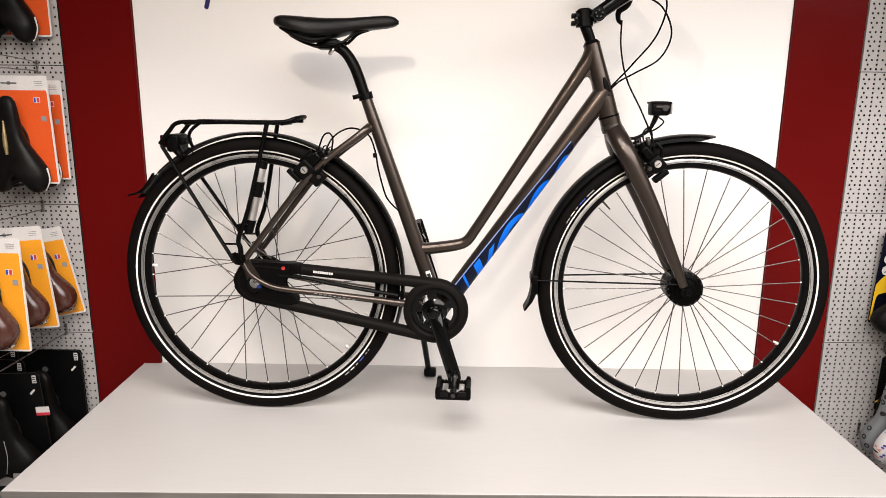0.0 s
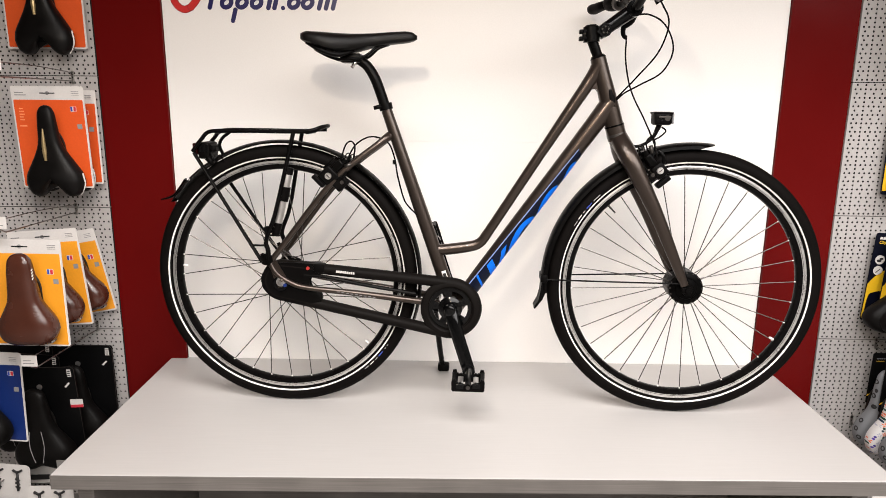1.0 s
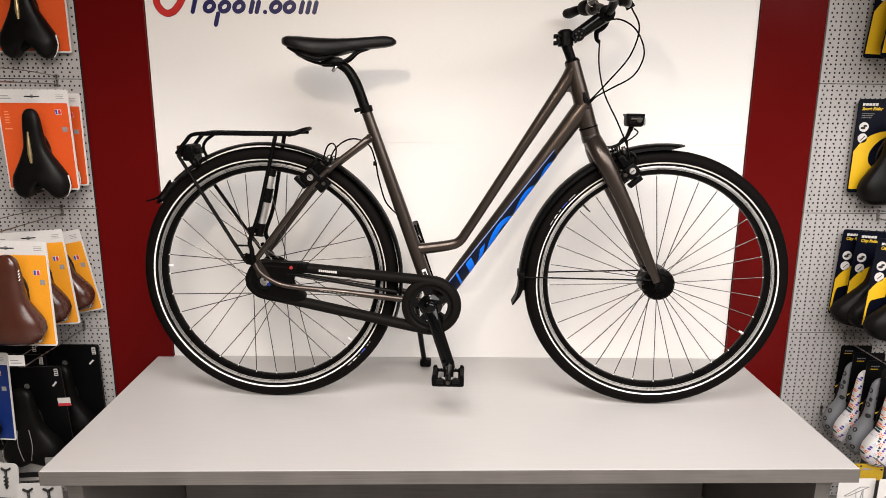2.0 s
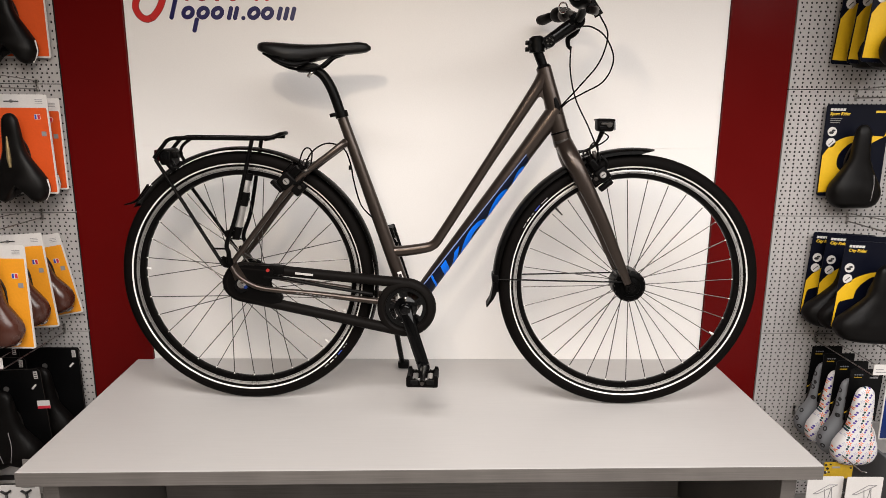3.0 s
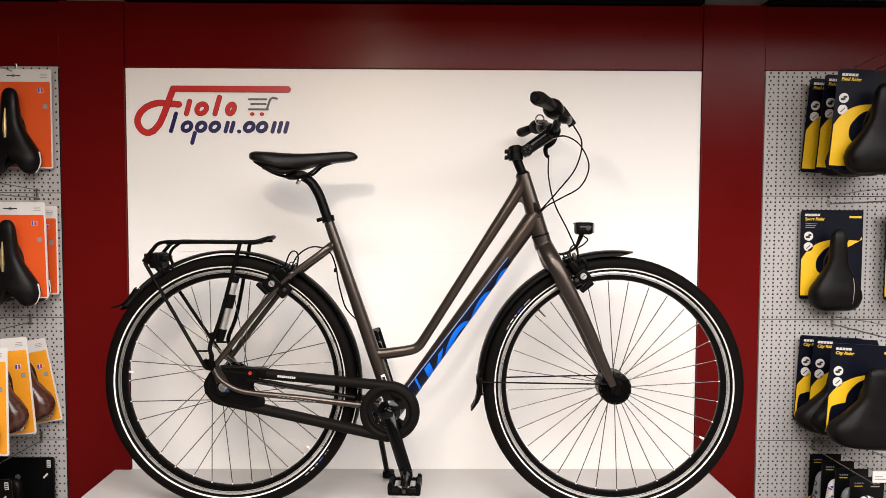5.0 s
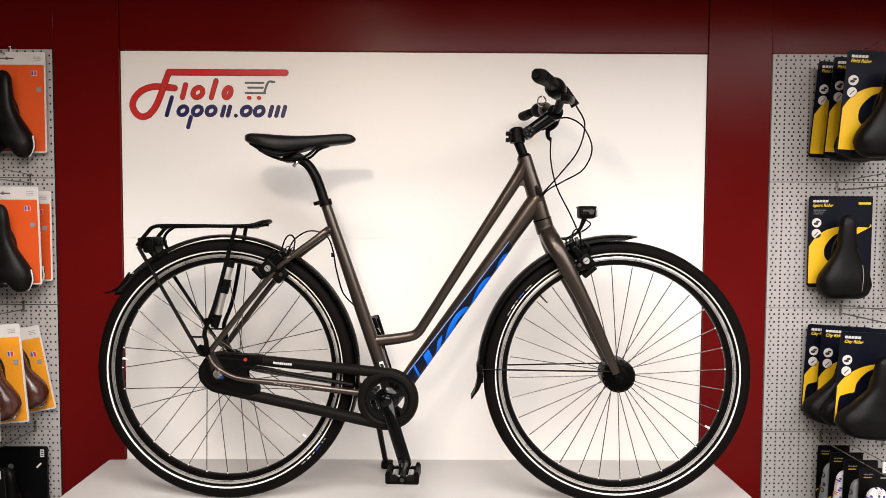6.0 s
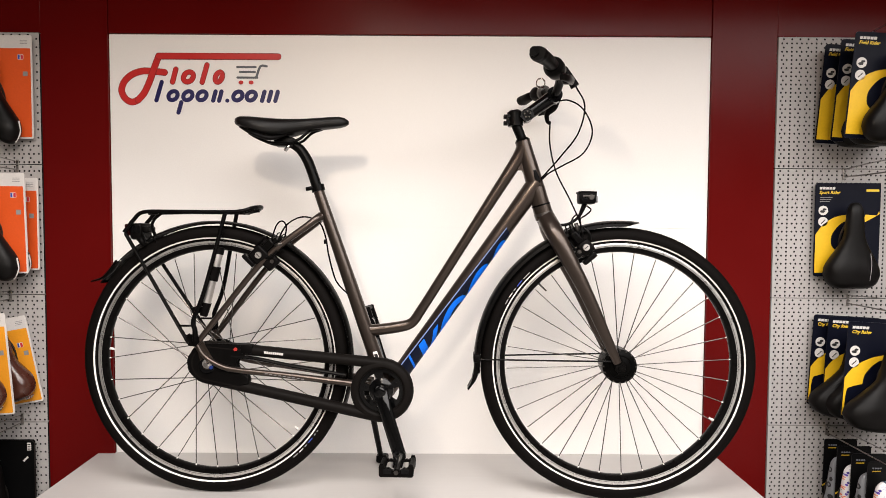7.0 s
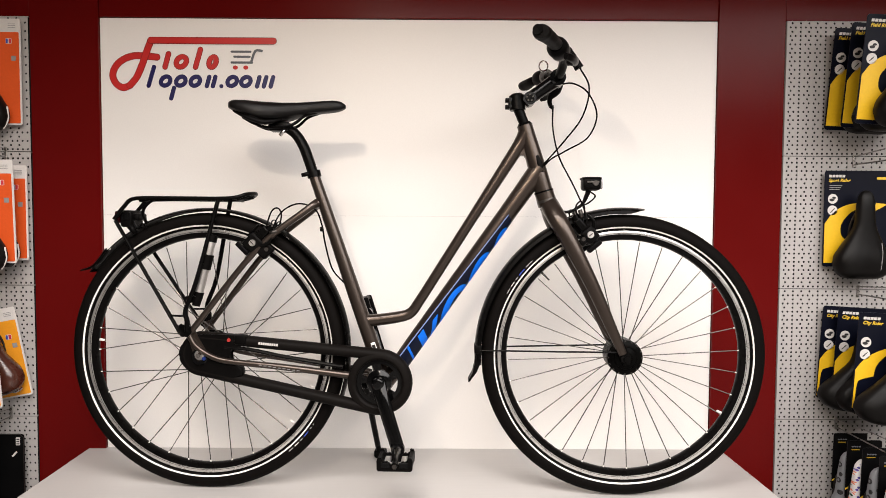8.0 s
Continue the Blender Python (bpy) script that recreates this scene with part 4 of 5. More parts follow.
case = part("chain_case", sweep(belt(0.0700, 0.0430), 0.0148, 12, closed=True, flat=1.15), CASE_PLASTIC, bike, "slim black plastic chain case")
part("case_ring", lathe([(0.0575, -0.0480), (0.0590, -0.0585), (0.0640, -0.0620), (0.0730, -0.0620), (0.0790, -0.0580), (0.0805, -0.0470), (0.0790, -0.0360), (0.0590, -0.0360)], 72), CASE_PLASTIC, case, "round front of the chain case").location = at(*CRANK)
rim_line = [(q.x, q.z) for q in smooth_path([at(-0.057, 0.358), at(-0.048, 0.386), at(-0.022, 0.405), at(0.020, 0.410), at(0.075, 0.4085), at(0.112, 0.406), at(0.113, 0.388), at(0.088, 0.380), at(0.070, 0.360), at(0.076, 0.338), at(0.102, 0.326), at(0.103, 0.304), at(0.060, 0.299), at(0.012, 0.301), at(-0.028, 0.314), at(-0.050, 0.335)], 4, True)]
cover = prism(rim_line, -0.0615, -0.034)
bmesh.ops.bevel(cover, geom=[e for e in cover.edges if abs(e.verts[0].co.y - e.verts[1].co.y) < 1e-6], offset=0.004, segments=2, affect="EDGES", profile=0.5)
part("sprocket_cover", cover, BLACK_PLASTIC, case, "black sprocket cover")
part("axle_ring", lathe([(0.011, -0.0665), (0.019, -0.0665), (0.021, -0.064), (0.021, -0.060), (0.011, -0.060)], 28), BLACK_GLOSS, case).location = at(-0.003, 0.352)
part("cover_lip", box((0.086, -0.0640, 0.384), (0.116, -0.040, 0.4085), 0.003), BLACK_PLASTIC, case)
part("red_clip", sweep([at(0.072, 0.396, -0.064), at(0.072, 0.396, -0.0585)], [0.0045, 0.0052], 14), RED_DOT, case, "round red clip")
for k in range(9):
    part("label_bar", box((-0.0024, -0.0006, -0.0031), (0.0024, 0.0006, 0.0031), 0.0005), INK_WHITE, case, "plain white bar").matrix_local = Matrix.Translation((0.150 + 0.0056 * k, -0.0618, 0.3885 - 0.0005 * k)) @ pose(0, 0, 0, 0, 5, 0)
for k in range(9):
    part("label_tick", box((0.150 + 0.012 * k, -0.0655, 0.3325 - 0.0016 * k), (0.157 + 0.012 * k, -0.0645 + 0.001, 0.3342 - 0.0016 * k)), INK_GREY, bike)
part("gear_box_cable", sweep(smooth_path([at(0.36, 0.329, -0.048), at(0.22, 0.352, -0.052), at(0.12, 0.372, -0.056), at(0.06, 0.376, -0.058)], 5), 0.0052, 8), BLACK_PAINT, bike)

# crank set
ring_bm = lathe([(0.010, -0.0570), (0.020, -0.0565), (0.028, -0.0525), (0.0315, -0.0508), (0.0325, -0.0490), (0.0325, -0.0455), (0.010, -0.0455)], 64)
lathe([(0.0466, -0.0490), (0.0472, -0.0505), (0.0615, -0.0500), (0.0630, -0.0475), (0.0615, -0.0450), (0.0466, -0.0450)], 64, bm=ring_bm)
for k in range(5):
    mid = 72 * k + 26
    lathe([(0.0315, -0.0498), (0.0475, -0.0498), (0.0475, -0.0454), (0.0315, -0.0454)], 6, bm=ring_bm, arc=(mid - 14, mid + 14))
ring = part("chainring", ring_bm, CRANK_GLOSS, bike, "glossy black chainring with five slots")
ring.location = at(*CRANK)
for k in range(5):
    a = radians(72 * k + 26)
    part("chainring_bolt", sweep([at(0.0400 * math.cos(a), 0.0400 * math.sin(a), -0.0530), at(0.0400 * math.cos(a), 0.0400 * math.sin(a), -0.0490)], [0.0036, 0.0044], 12), BLACK_GLOSS, ring)
part("crank_boss", lathe([(0.0005, -0.0775), (0.0060, -0.0775), (0.0065, -0.0790), (0.0105, -0.0790), (0.0140, -0.0770), (0.0165, -0.0700), (0.0190, -0.0560), (0.0205, -0.0500), (0.0005, -0.0500)], 32), CRANK_GLOSS, ring)
for s, end in ((-1, (0.506, 0.134)), (1, (0.400, 0.448))):
    arm = part("crank_arm", sweep(smooth_path([at(*CRANK, 0.066 * s), at(CRANK[0] + 0.3 * (end[0] - CRANK[0]), CRANK[1] + 0.3 * (end[1] - CRANK[1]), 0.078 * s), at(end[0], end[1], 0.092 * s)], 5), [0.0195, 0.0182, 0.0175, 0.0172], 18, flat=0.5), CRANK_GLOSS, bike, "glossy black crank arm")
    part("pedal_eye", sweep([at(end[0], end[1], 0.084 * s), at(end[0], end[1], 0.1 * s)], 0.0168, 18), BLACK_GLOSS, arm)
    part("pedal_flange", sweep([at(end[0], end[1], 0.1005 * s), at(end[0], end[1], 0.1065 * s)], [0.0105, 0.0095], 6), CHROME, arm)
    ped = part("pedal", sweep([at(0, 0, 0.0), at(0, 0, 0.085 * s)], 0.009, 14), BLACK_PAINT, bike, "black cage pedal")
    ped.matrix_local = Matrix.Translation((end[0], 0.098 * s, end[1] - (0.012 if s < 0 else 0.0))) @ pose(0, 0, 0, 0, 0 if s < 0 else -108, 0) @ Matrix.Diagonal((0.89, 0.95, 0.89, 1))
    for y in (0.010, 0.078):
        part("cage_plate", prism([(-0.044, -0.0155), (0.044, -0.0155), (0.0475, -0.011), (0.048, 0.012), (0.045, 0.0205), (0.036, 0.0215), (0.033, 0.012), (0.027, 0.0085), (0.022, 0.0110), (0.017, 0.0075), (0.010, 0.0035), (-0.010, 0.0035),
                                  (-0.017, 0.0075), (-0.022, 0.0110), (-0.027, 0.0085), (-0.033, 0.012), (-0.036, 0.0215), (-0.045, 0.0205), (-0.048, 0.012), (-0.0475, -0.011)], s * y - 0.004, s * y + 0.004), BLACK_PLASTIC, ped)
    for x in (-0.041, 0.041):
        part("cage_bar", box((x - 0.006, min(0.010 * s, 0.078 * s), -0.0125), (x + 0.006, max(0.010 * s, 0.078 * s), 0.0165), 0.004), BLACK_PLASTIC, ped)
    part("axle_cap", sweep([at(0, -0.002, 0.082 * s), at(0, -0.002, 0.0868 * s)], [0.0072, 0.0058], 16), STEEL, ped)
    for x in (-0.0225, 0.0225):
        part("tread_block", box((x - 0.008, min(0.022 * s, 0.066 * s), -0.006), (x + 0.008, max(0.022 * s, 0.066 * s), 0.0060), 0.002), ALLOY, ped, "bare metal tread")
    for x in (-0.024, 0.024):
        part("pedal_reflector", box((x - 0.011, 0.0825 * s - 0.001, -0.006), (x + 0.011, 0.0825 * s + 0.001, 0.008), 0.0008), BLACK_GLOSS, ped)

# kickstand on the wall side
ks = part("kickstand", sweep(smooth_path([at(0.404, 0.262, 0.045), at(0.408, 0.20, 0.092), at(0.413, 0.11, 0.160), at(0.418, 0.020, 0.228)], 4), [0.0095, 0.0085, 0.008], 12), BLACK_PAINT, bike, "black side kickstand")
part("stand_foot", box((0.404, 0.214, 0.0055), (0.440, 0.244, 0.030), 0.006), BLACK_PLASTIC, ks)
part("stand_bracket", box((0.385, 0.030, 0.255), (0.420, 0.062, 0.295), 0.005), BLACK_PAINT, ks)


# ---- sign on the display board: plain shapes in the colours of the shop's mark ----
def stroke(points, r, y=1.9868, thick=0.0009, steps=6, closed=False):
    """A flat ribbon of even width along (x, z) points, with round ends."""
    p = smooth_path([(x, 0, z) for x, z in points], steps, closed)
    n = len(p)
    left, right = [], []
    for i in range(n):
        d = (p[(i + 1) % n] - p[i - 1]) if closed else (p[min(i + 1, n - 1)] - p[max(i - 1, 0)])
        d.normalize()
        s = Vector((-d.z, 0, d.x)) * r
        left.append(p[i] + s)
        right.append(p[i] - s)
    bm = bmesh.new()
    a = [bm.verts.new((q.x, y, q.z)) for q in left]
    b = [bm.verts.new((q.x, y, q.z)) for q in right]
    for i in range(n if closed else n - 1):
        bm.faces.new((a[i], a[(i + 1) % n], b[(i + 1) % n], b[i]))
    if not closed:
        for c, e in ((p[0], p[1]), (p[-1], p[-2])):
            d = (c - e).normalized()
            s = Vector((-d.z, 0, d.x))
            fan = [bm.verts.new((c.x + r * (math.cos(t) * s.x + math.sin(t) * d.x), y, c.z + r * (math.cos(t) * s.z + math.sin(t) * d.z))) for t in (math.pi * k / 8 for k in range(9))]
            bm.faces.new(fan)
    bmesh.ops.solidify(bm, geom=bm.faces[:], thickness=thick)
    return bm


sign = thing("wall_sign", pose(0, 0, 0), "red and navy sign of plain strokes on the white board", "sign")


def sx(u):
    return -0.3355 + (u - 0.660) / 1.76


def sz(v):
    return 1.7335 - v / 1.79


def sign_part(name, points, r, material, dark, closed=False, y=1.9866):
    """A stroke with a thin darker rim, given in the sign's own units."""
    pts = [(sx(u), sz(v)) for u, v in points]
    steps = 2 if len(points) == 2 else 5
    p = part(name, stroke(pts, r, y=y, steps=steps, closed=closed), material, sign)
    part("rim", stroke(pts, r + 0.0015, y=y + 0.0005, steps=steps, closed=closed), dark, p)


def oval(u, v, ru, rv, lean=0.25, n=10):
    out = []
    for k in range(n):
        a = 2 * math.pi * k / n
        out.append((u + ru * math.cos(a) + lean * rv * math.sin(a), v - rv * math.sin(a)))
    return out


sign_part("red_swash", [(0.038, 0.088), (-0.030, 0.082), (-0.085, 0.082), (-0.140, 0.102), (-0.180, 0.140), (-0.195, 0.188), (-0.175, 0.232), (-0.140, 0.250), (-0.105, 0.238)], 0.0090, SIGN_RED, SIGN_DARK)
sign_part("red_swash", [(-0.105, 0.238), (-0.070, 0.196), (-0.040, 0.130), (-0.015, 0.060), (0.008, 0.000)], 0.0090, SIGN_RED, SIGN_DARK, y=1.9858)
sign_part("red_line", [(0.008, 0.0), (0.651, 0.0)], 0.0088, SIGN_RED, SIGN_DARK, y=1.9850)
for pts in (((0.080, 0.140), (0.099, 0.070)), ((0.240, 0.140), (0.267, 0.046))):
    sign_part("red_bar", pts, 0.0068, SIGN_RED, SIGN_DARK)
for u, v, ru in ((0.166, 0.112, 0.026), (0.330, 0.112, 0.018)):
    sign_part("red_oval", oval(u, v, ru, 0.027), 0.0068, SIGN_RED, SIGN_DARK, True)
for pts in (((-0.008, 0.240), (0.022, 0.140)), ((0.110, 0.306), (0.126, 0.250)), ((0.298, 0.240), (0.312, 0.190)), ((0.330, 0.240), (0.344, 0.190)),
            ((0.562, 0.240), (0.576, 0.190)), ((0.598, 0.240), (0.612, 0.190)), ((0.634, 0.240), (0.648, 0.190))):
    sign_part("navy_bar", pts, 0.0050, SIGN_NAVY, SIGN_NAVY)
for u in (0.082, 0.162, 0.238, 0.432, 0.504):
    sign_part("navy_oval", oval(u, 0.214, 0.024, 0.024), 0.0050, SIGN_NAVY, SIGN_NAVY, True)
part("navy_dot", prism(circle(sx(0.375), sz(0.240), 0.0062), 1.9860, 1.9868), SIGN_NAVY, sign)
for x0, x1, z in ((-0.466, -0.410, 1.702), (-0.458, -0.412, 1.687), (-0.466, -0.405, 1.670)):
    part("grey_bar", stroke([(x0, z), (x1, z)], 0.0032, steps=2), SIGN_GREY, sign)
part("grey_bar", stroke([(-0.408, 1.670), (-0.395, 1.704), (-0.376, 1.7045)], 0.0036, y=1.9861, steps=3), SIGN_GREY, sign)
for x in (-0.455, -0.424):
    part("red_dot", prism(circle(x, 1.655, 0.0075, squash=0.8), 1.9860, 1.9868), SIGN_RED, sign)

# ---- goods hanging on the pegboards ----
UPRIGHT = Matrix(((0, -1, 0, 0), (0, 0, -1, 0), (1, 0, 0, 0), (0, 0, 0, 1)))


def wide_saddle(width, length, thick, nose=0.38):
    """Sections of a comfort saddle, tail to nose."""
    w, n, t = width / 2, length, thick
    return [(0.0, 0.30 * w, 0.55 * t, 0.25 * t), (0.02 * n, 0.66 * w, 0.78 * t, 0.12 * t), (0.07 * n, 0.88 * w, 0.95 * t, 0.03 * t), (0.17 * n, w, 1.0 * t, 0.0), (0.27 * n, 0.95 * w, 0.98 * t, 0.0),
            (0.38 * n, 0.74 * w, 0.92 * t, 0.08 * t), (0.49 * n, 0.53 * w, 0.88 * t, 0.2 * t), (0.61 * n, (nose + 0.04) * w, 0.86 * t, 0.3 * t), (0.80 * n, nose * w, 0.85 * t, 0.35 * t), (0.93 * n, 0.88 * nose * w, 0.80 * t, 0.4 * t), (0.985 * n, 0.55 * nose * w, 0.70 * t, 0.45 * t), (n, 0.15 * nose * w, 0.6 * t, 0.5 * t)]


BLACK_SADDLE = saddle_mesh("gel_saddle", wide_saddle(0.168, 0.270, 0.062, 0.31), LEATHER, notch=0.062)
SPORT_SADDLE = saddle_mesh("sport_saddle", wide_saddle(0.165, 0.262, 0.065, 0.30), LEATHER, notch=0.004)
CITY_SADDLE = saddle_mesh("city_saddle", wide_saddle(0.262, 0.25, 0.075, 0.30), LEATHER, notch=0.0)
BROWN_SADDLE = saddle_mesh("brown_saddle", wide_saddle(0.156, 0.255, 0.072, 0.44), BROWN_SKIN, notch=0.0)
DARK_SADDLE = saddle_mesh("dark_saddle", wide_saddle(0.19, 0.27, 0.07), LEATHER, notch=0.02)
FLOWER_SADDLE = saddle_mesh("flower_saddle", wide_saddle(0.140, 0.262, 0.055, 0.45), FLOWER_SKIN, notch=0.0)
GREY_SADDLE = saddle_mesh("grey_saddle", wide_saddle(0.140, 0.262, 0.055, 0.45), GREY_SKIN, notch=0.0)


def hang(name, x, y, z, label, tilt=0.0, lean=0.0, group=""):
    """A carded product; its origin is the card's lower edge middle, front face at y."""
    return thing(name, pose(x, y, z, lean, 0, 0) @ pose(0, 0, 0, 0, tilt, 0), label, "bicycle saddle", group)


def flat(outline, layer, material, parent, name):
    """A printed area on a card: a thin layer."""
    return part(name, prism(outline, -0.0016 - 0.0005 * layer, -0.0012 - 0.0005 * (layer - 1)), material, parent)


def mount(mesh, x, z, parent, gap=0.006, name="saddle"):
    ob = part(name, mesh, None, parent)
    ob.matrix_local = Matrix.Translation((x, -gap - 0.004, z)) @ UPRIGHT
    rail = sweep(smooth_path([(0.045, 0.03, -0.002), (0.10, 0.022, -0.010), (0.16, 0.018, -0.006), (0.2, 0.01, 0.01)], 4), 0.0035, 6)
    sweep(smooth_path([(0.045, -0.03, -0.002), (0.10, -0.022, -0.010), (0.16, -0.018, -0.006), (0.2, -0.01, 0.01)], 4), 0.0035, 6, bm=rail)
    part("rail", rail, STEEL, ob)
    return ob


def bright_card(th, w, h, colour, drop=0.065):
    """White blister card with a coloured field and a hang hole."""
    card = part("card", prism(rounded(-w / 2, 0, w / 2, h, 0.006), -0.0012, 0.0012), CARD_WHITE, th, "white card with a coloured field")
    flat(rounded(-w / 2 + 0.005, 0.005, w / 2 - 0.005, h - 0.039, 0.003), 1, colour, card, "colour_field")
    flat(rounded(-0.022, h - 0.0215, 0.022, h - 0.0185, 0.0014), 1, INK, card, "hang_hole")
    flat(circle(0.0, h - 0.020, 0.0055, 16), 1, INK_GREY, card, "hang_hole")
    flat(rounded(-w / 2 + 0.010, h - 0.020, -w / 2 + 0.036, h - 0.0175, 0.001), 1, INK_GREY, card, "print_bar")
    flat(rounded(-w / 2 + 0.010, h - 0.027, -w / 2 + 0.044, h - 0.0245, 0.001), 1, INK_GREY, card, "print_bar")
    for z in (h - 0.016, h - 0.021, h - 0.026):
        flat(rounded(w / 2 - 0.036, z, w / 2 - 0.014, z + 0.0014, 0.0006), 1, INK_GREY, card, "print_bar")
    flat(rounded(w / 2 - 0.043, h - drop - 0.0075, w / 2 - 0.0255, h - drop + 0.0075, 0.002), 2, CARD_WHITE, card, "white_mark")
    flat(rounded(w / 2 - 0.042, h - drop - 0.0065, w / 2 - 0.0365, h - drop + 0.0065, 0.001), 3, INK_BLUE, card, "blue_mark")
    flat(rounded(w / 2 - 0.0335, h - drop - 0.0065, w / 2 - 0.0265, h - drop + 0.0065, 0.001), 3, INK_RED, card, "red_mark")
    flat(rounded(w / 2 - 0.028, h - 0.122, w / 2 - 0.014, h - 0.108, 0.001), 2, INK_GREY, card, "grey_mark")
    for k in range(5):
        flat(rounded(-w / 2 + 0.018, h - 0.066 - 0.008 * k, -w / 2 + 0.030 + 0.002 * (k % 3), h - 0.063 - 0.008 * k, 0.001), 2, INK_PALE, card, "print_bar")
    flat(rounded(-w / 2 + 0.014, h - 0.116, -w / 2 + 0.036, h - 0.112, 0.001), 2, INK_PALE, card, "print_bar")
    return card


def orange_pack(x, y, z, h=0.29, w=0.222, tilt=0.0, lean=0.0):
    th = hang("carded_saddle", x, y, z, "black gel saddle on an orange and white card", tilt, lean, "orange carded saddles")
    bright_card(th, w, h, CARD_ORANGE)
    s = mount(BLACK_SADDLE, 0.014, -0.026, th)
    part("inlay", sweep(smooth_path([(0.115, 0.004, 0.0575), (0.140, 0.005, 0.0562), (0.170, 0.005, 0.0552), (0.205, 0.004, 0.0538)], 5), [0.0035, 0.0062, 0.0050, 0.0020], 10), INLAY, s, "dull gold inlay strip")
    part("edge_piping", sweep(smooth_path([(0.012, -0.066, 0.020), (0.040, -0.0815, 0.022), (0.075, -0.080, 0.024)], 5), 0.0024, 8), CARD_WHITE, s, "white piping")
    return th


def amber_pack(x, y, z, h=0.30, w=0.222, tilt=0.0, lean=0.0):
    th = hang("carded_saddle", x, y, z, "brown leather-look comfort saddle on an amber card", tilt, lean, "amber carded saddles")
    bright_card(th, w, h, CARD_AMBER, 0.088)
    s = mount(BROWN_SADDLE, 0.027, 0.018, th)
    part("spring", sweep([(0.010 + 0.009 * math.sin(k * 1.1), -0.046 + 0.009 * math.cos(k * 1.1), 0.004 + 0.0012 * k) for k in range(18)], 0.0024, 6), CHROME, s, "chromed spring")
    part("rail_end", sweep(smooth_path([(0.014, -0.020, 0.006), (0.002, -0.030, 0.012), (0.004, -0.045, 0.016)], 4), 0.0030, 6), CHROME, s)
    for k in range(4):
        part("script_mark", sweep([(0.186 + 0.008 * k, -0.0335, 0.048), (0.191 + 0.008 * k, -0.0350, 0.044)], 0.0014, 5), CARD_WHITE, s)
    return th


def rounded_outline(pts, corners):
    """Runs a smooth curve between the named corner points of an outline."""
    out = []
    n = len(pts)
    for a, b in zip(corners, corners[1:] + (corners[0] + n,)):
        run = [(pts[k % n][0], 0, pts[k % n][1]) for k in range(a, b + 1)]
        out += [(q.x, q.z) for q in smooth_path(run, 4 if len(run) > 2 else 1)[:-1]]
    return out


def swoosh(w, h, low):
    """The broad yellow sickle printed on the dark cards, as wide as half of the card."""
    pts = [(0.0, 0.012), (0.0, 0.43), (0.10, 0.53), (0.24, 0.605), (0.40, 0.645), (0.56, 0.655), (0.56, 0.60), (0.42, 0.565), (0.31, 0.49), (0.25, 0.41), (0.26, 0.31), (0.36, 0.22), (0.40, 0.012)]
    return rounded_outline([(-w / 2 + x * w, low + z * (h - low)) for x, z in pts], (0, 1, 5, 6, 12))


def slim_sickle(w, h):
    """The narrow yellow sickle of the broad comfort saddles' cards."""
    pts = [(0.0, 0.03), (0.0, 0.42), (0.08, 0.50), (0.20, 0.575), (0.38, 0.64), (0.60, 0.68), (0.60, 0.635), (0.46, 0.60), (0.35, 0.53), (0.28, 0.45), (0.26, 0.36), (0.12, 0.33), (0.04, 0.28), (0.025, 0.03)]
    return rounded_outline([(-w / 2 + x * w, z * h) for x, z in pts], (0, 1, 5, 6, 10, 13))


def lettering(words, x, z, size, parent, material):
    """Slanted printed words on a card's face."""
    curve = bpy.data.curves.new("print", "FONT")
    curve.body, curve.size, curve.shear, curve.extrude, curve.resolution_u = words, size, 0.22, 0.0002, 2
    curve.offset = 0.0003
    tmp = bpy.data.objects.new("print", curve)
    scene.collection.objects.link(tmp)
    bpy.context.view_layer.update()
    me = bpy.data.meshes.new_from_object(tmp.evaluated_get(bpy.context.evaluated_depsgraph_get()))
    bpy.data.objects.remove(tmp)
    me.materials.clear()
    me.materials.append(material)
    ob = part("printed_words", me, None, parent)
    ob.matrix_local = pose(x, -0.0018, z, 90, 0, 0)
    return ob


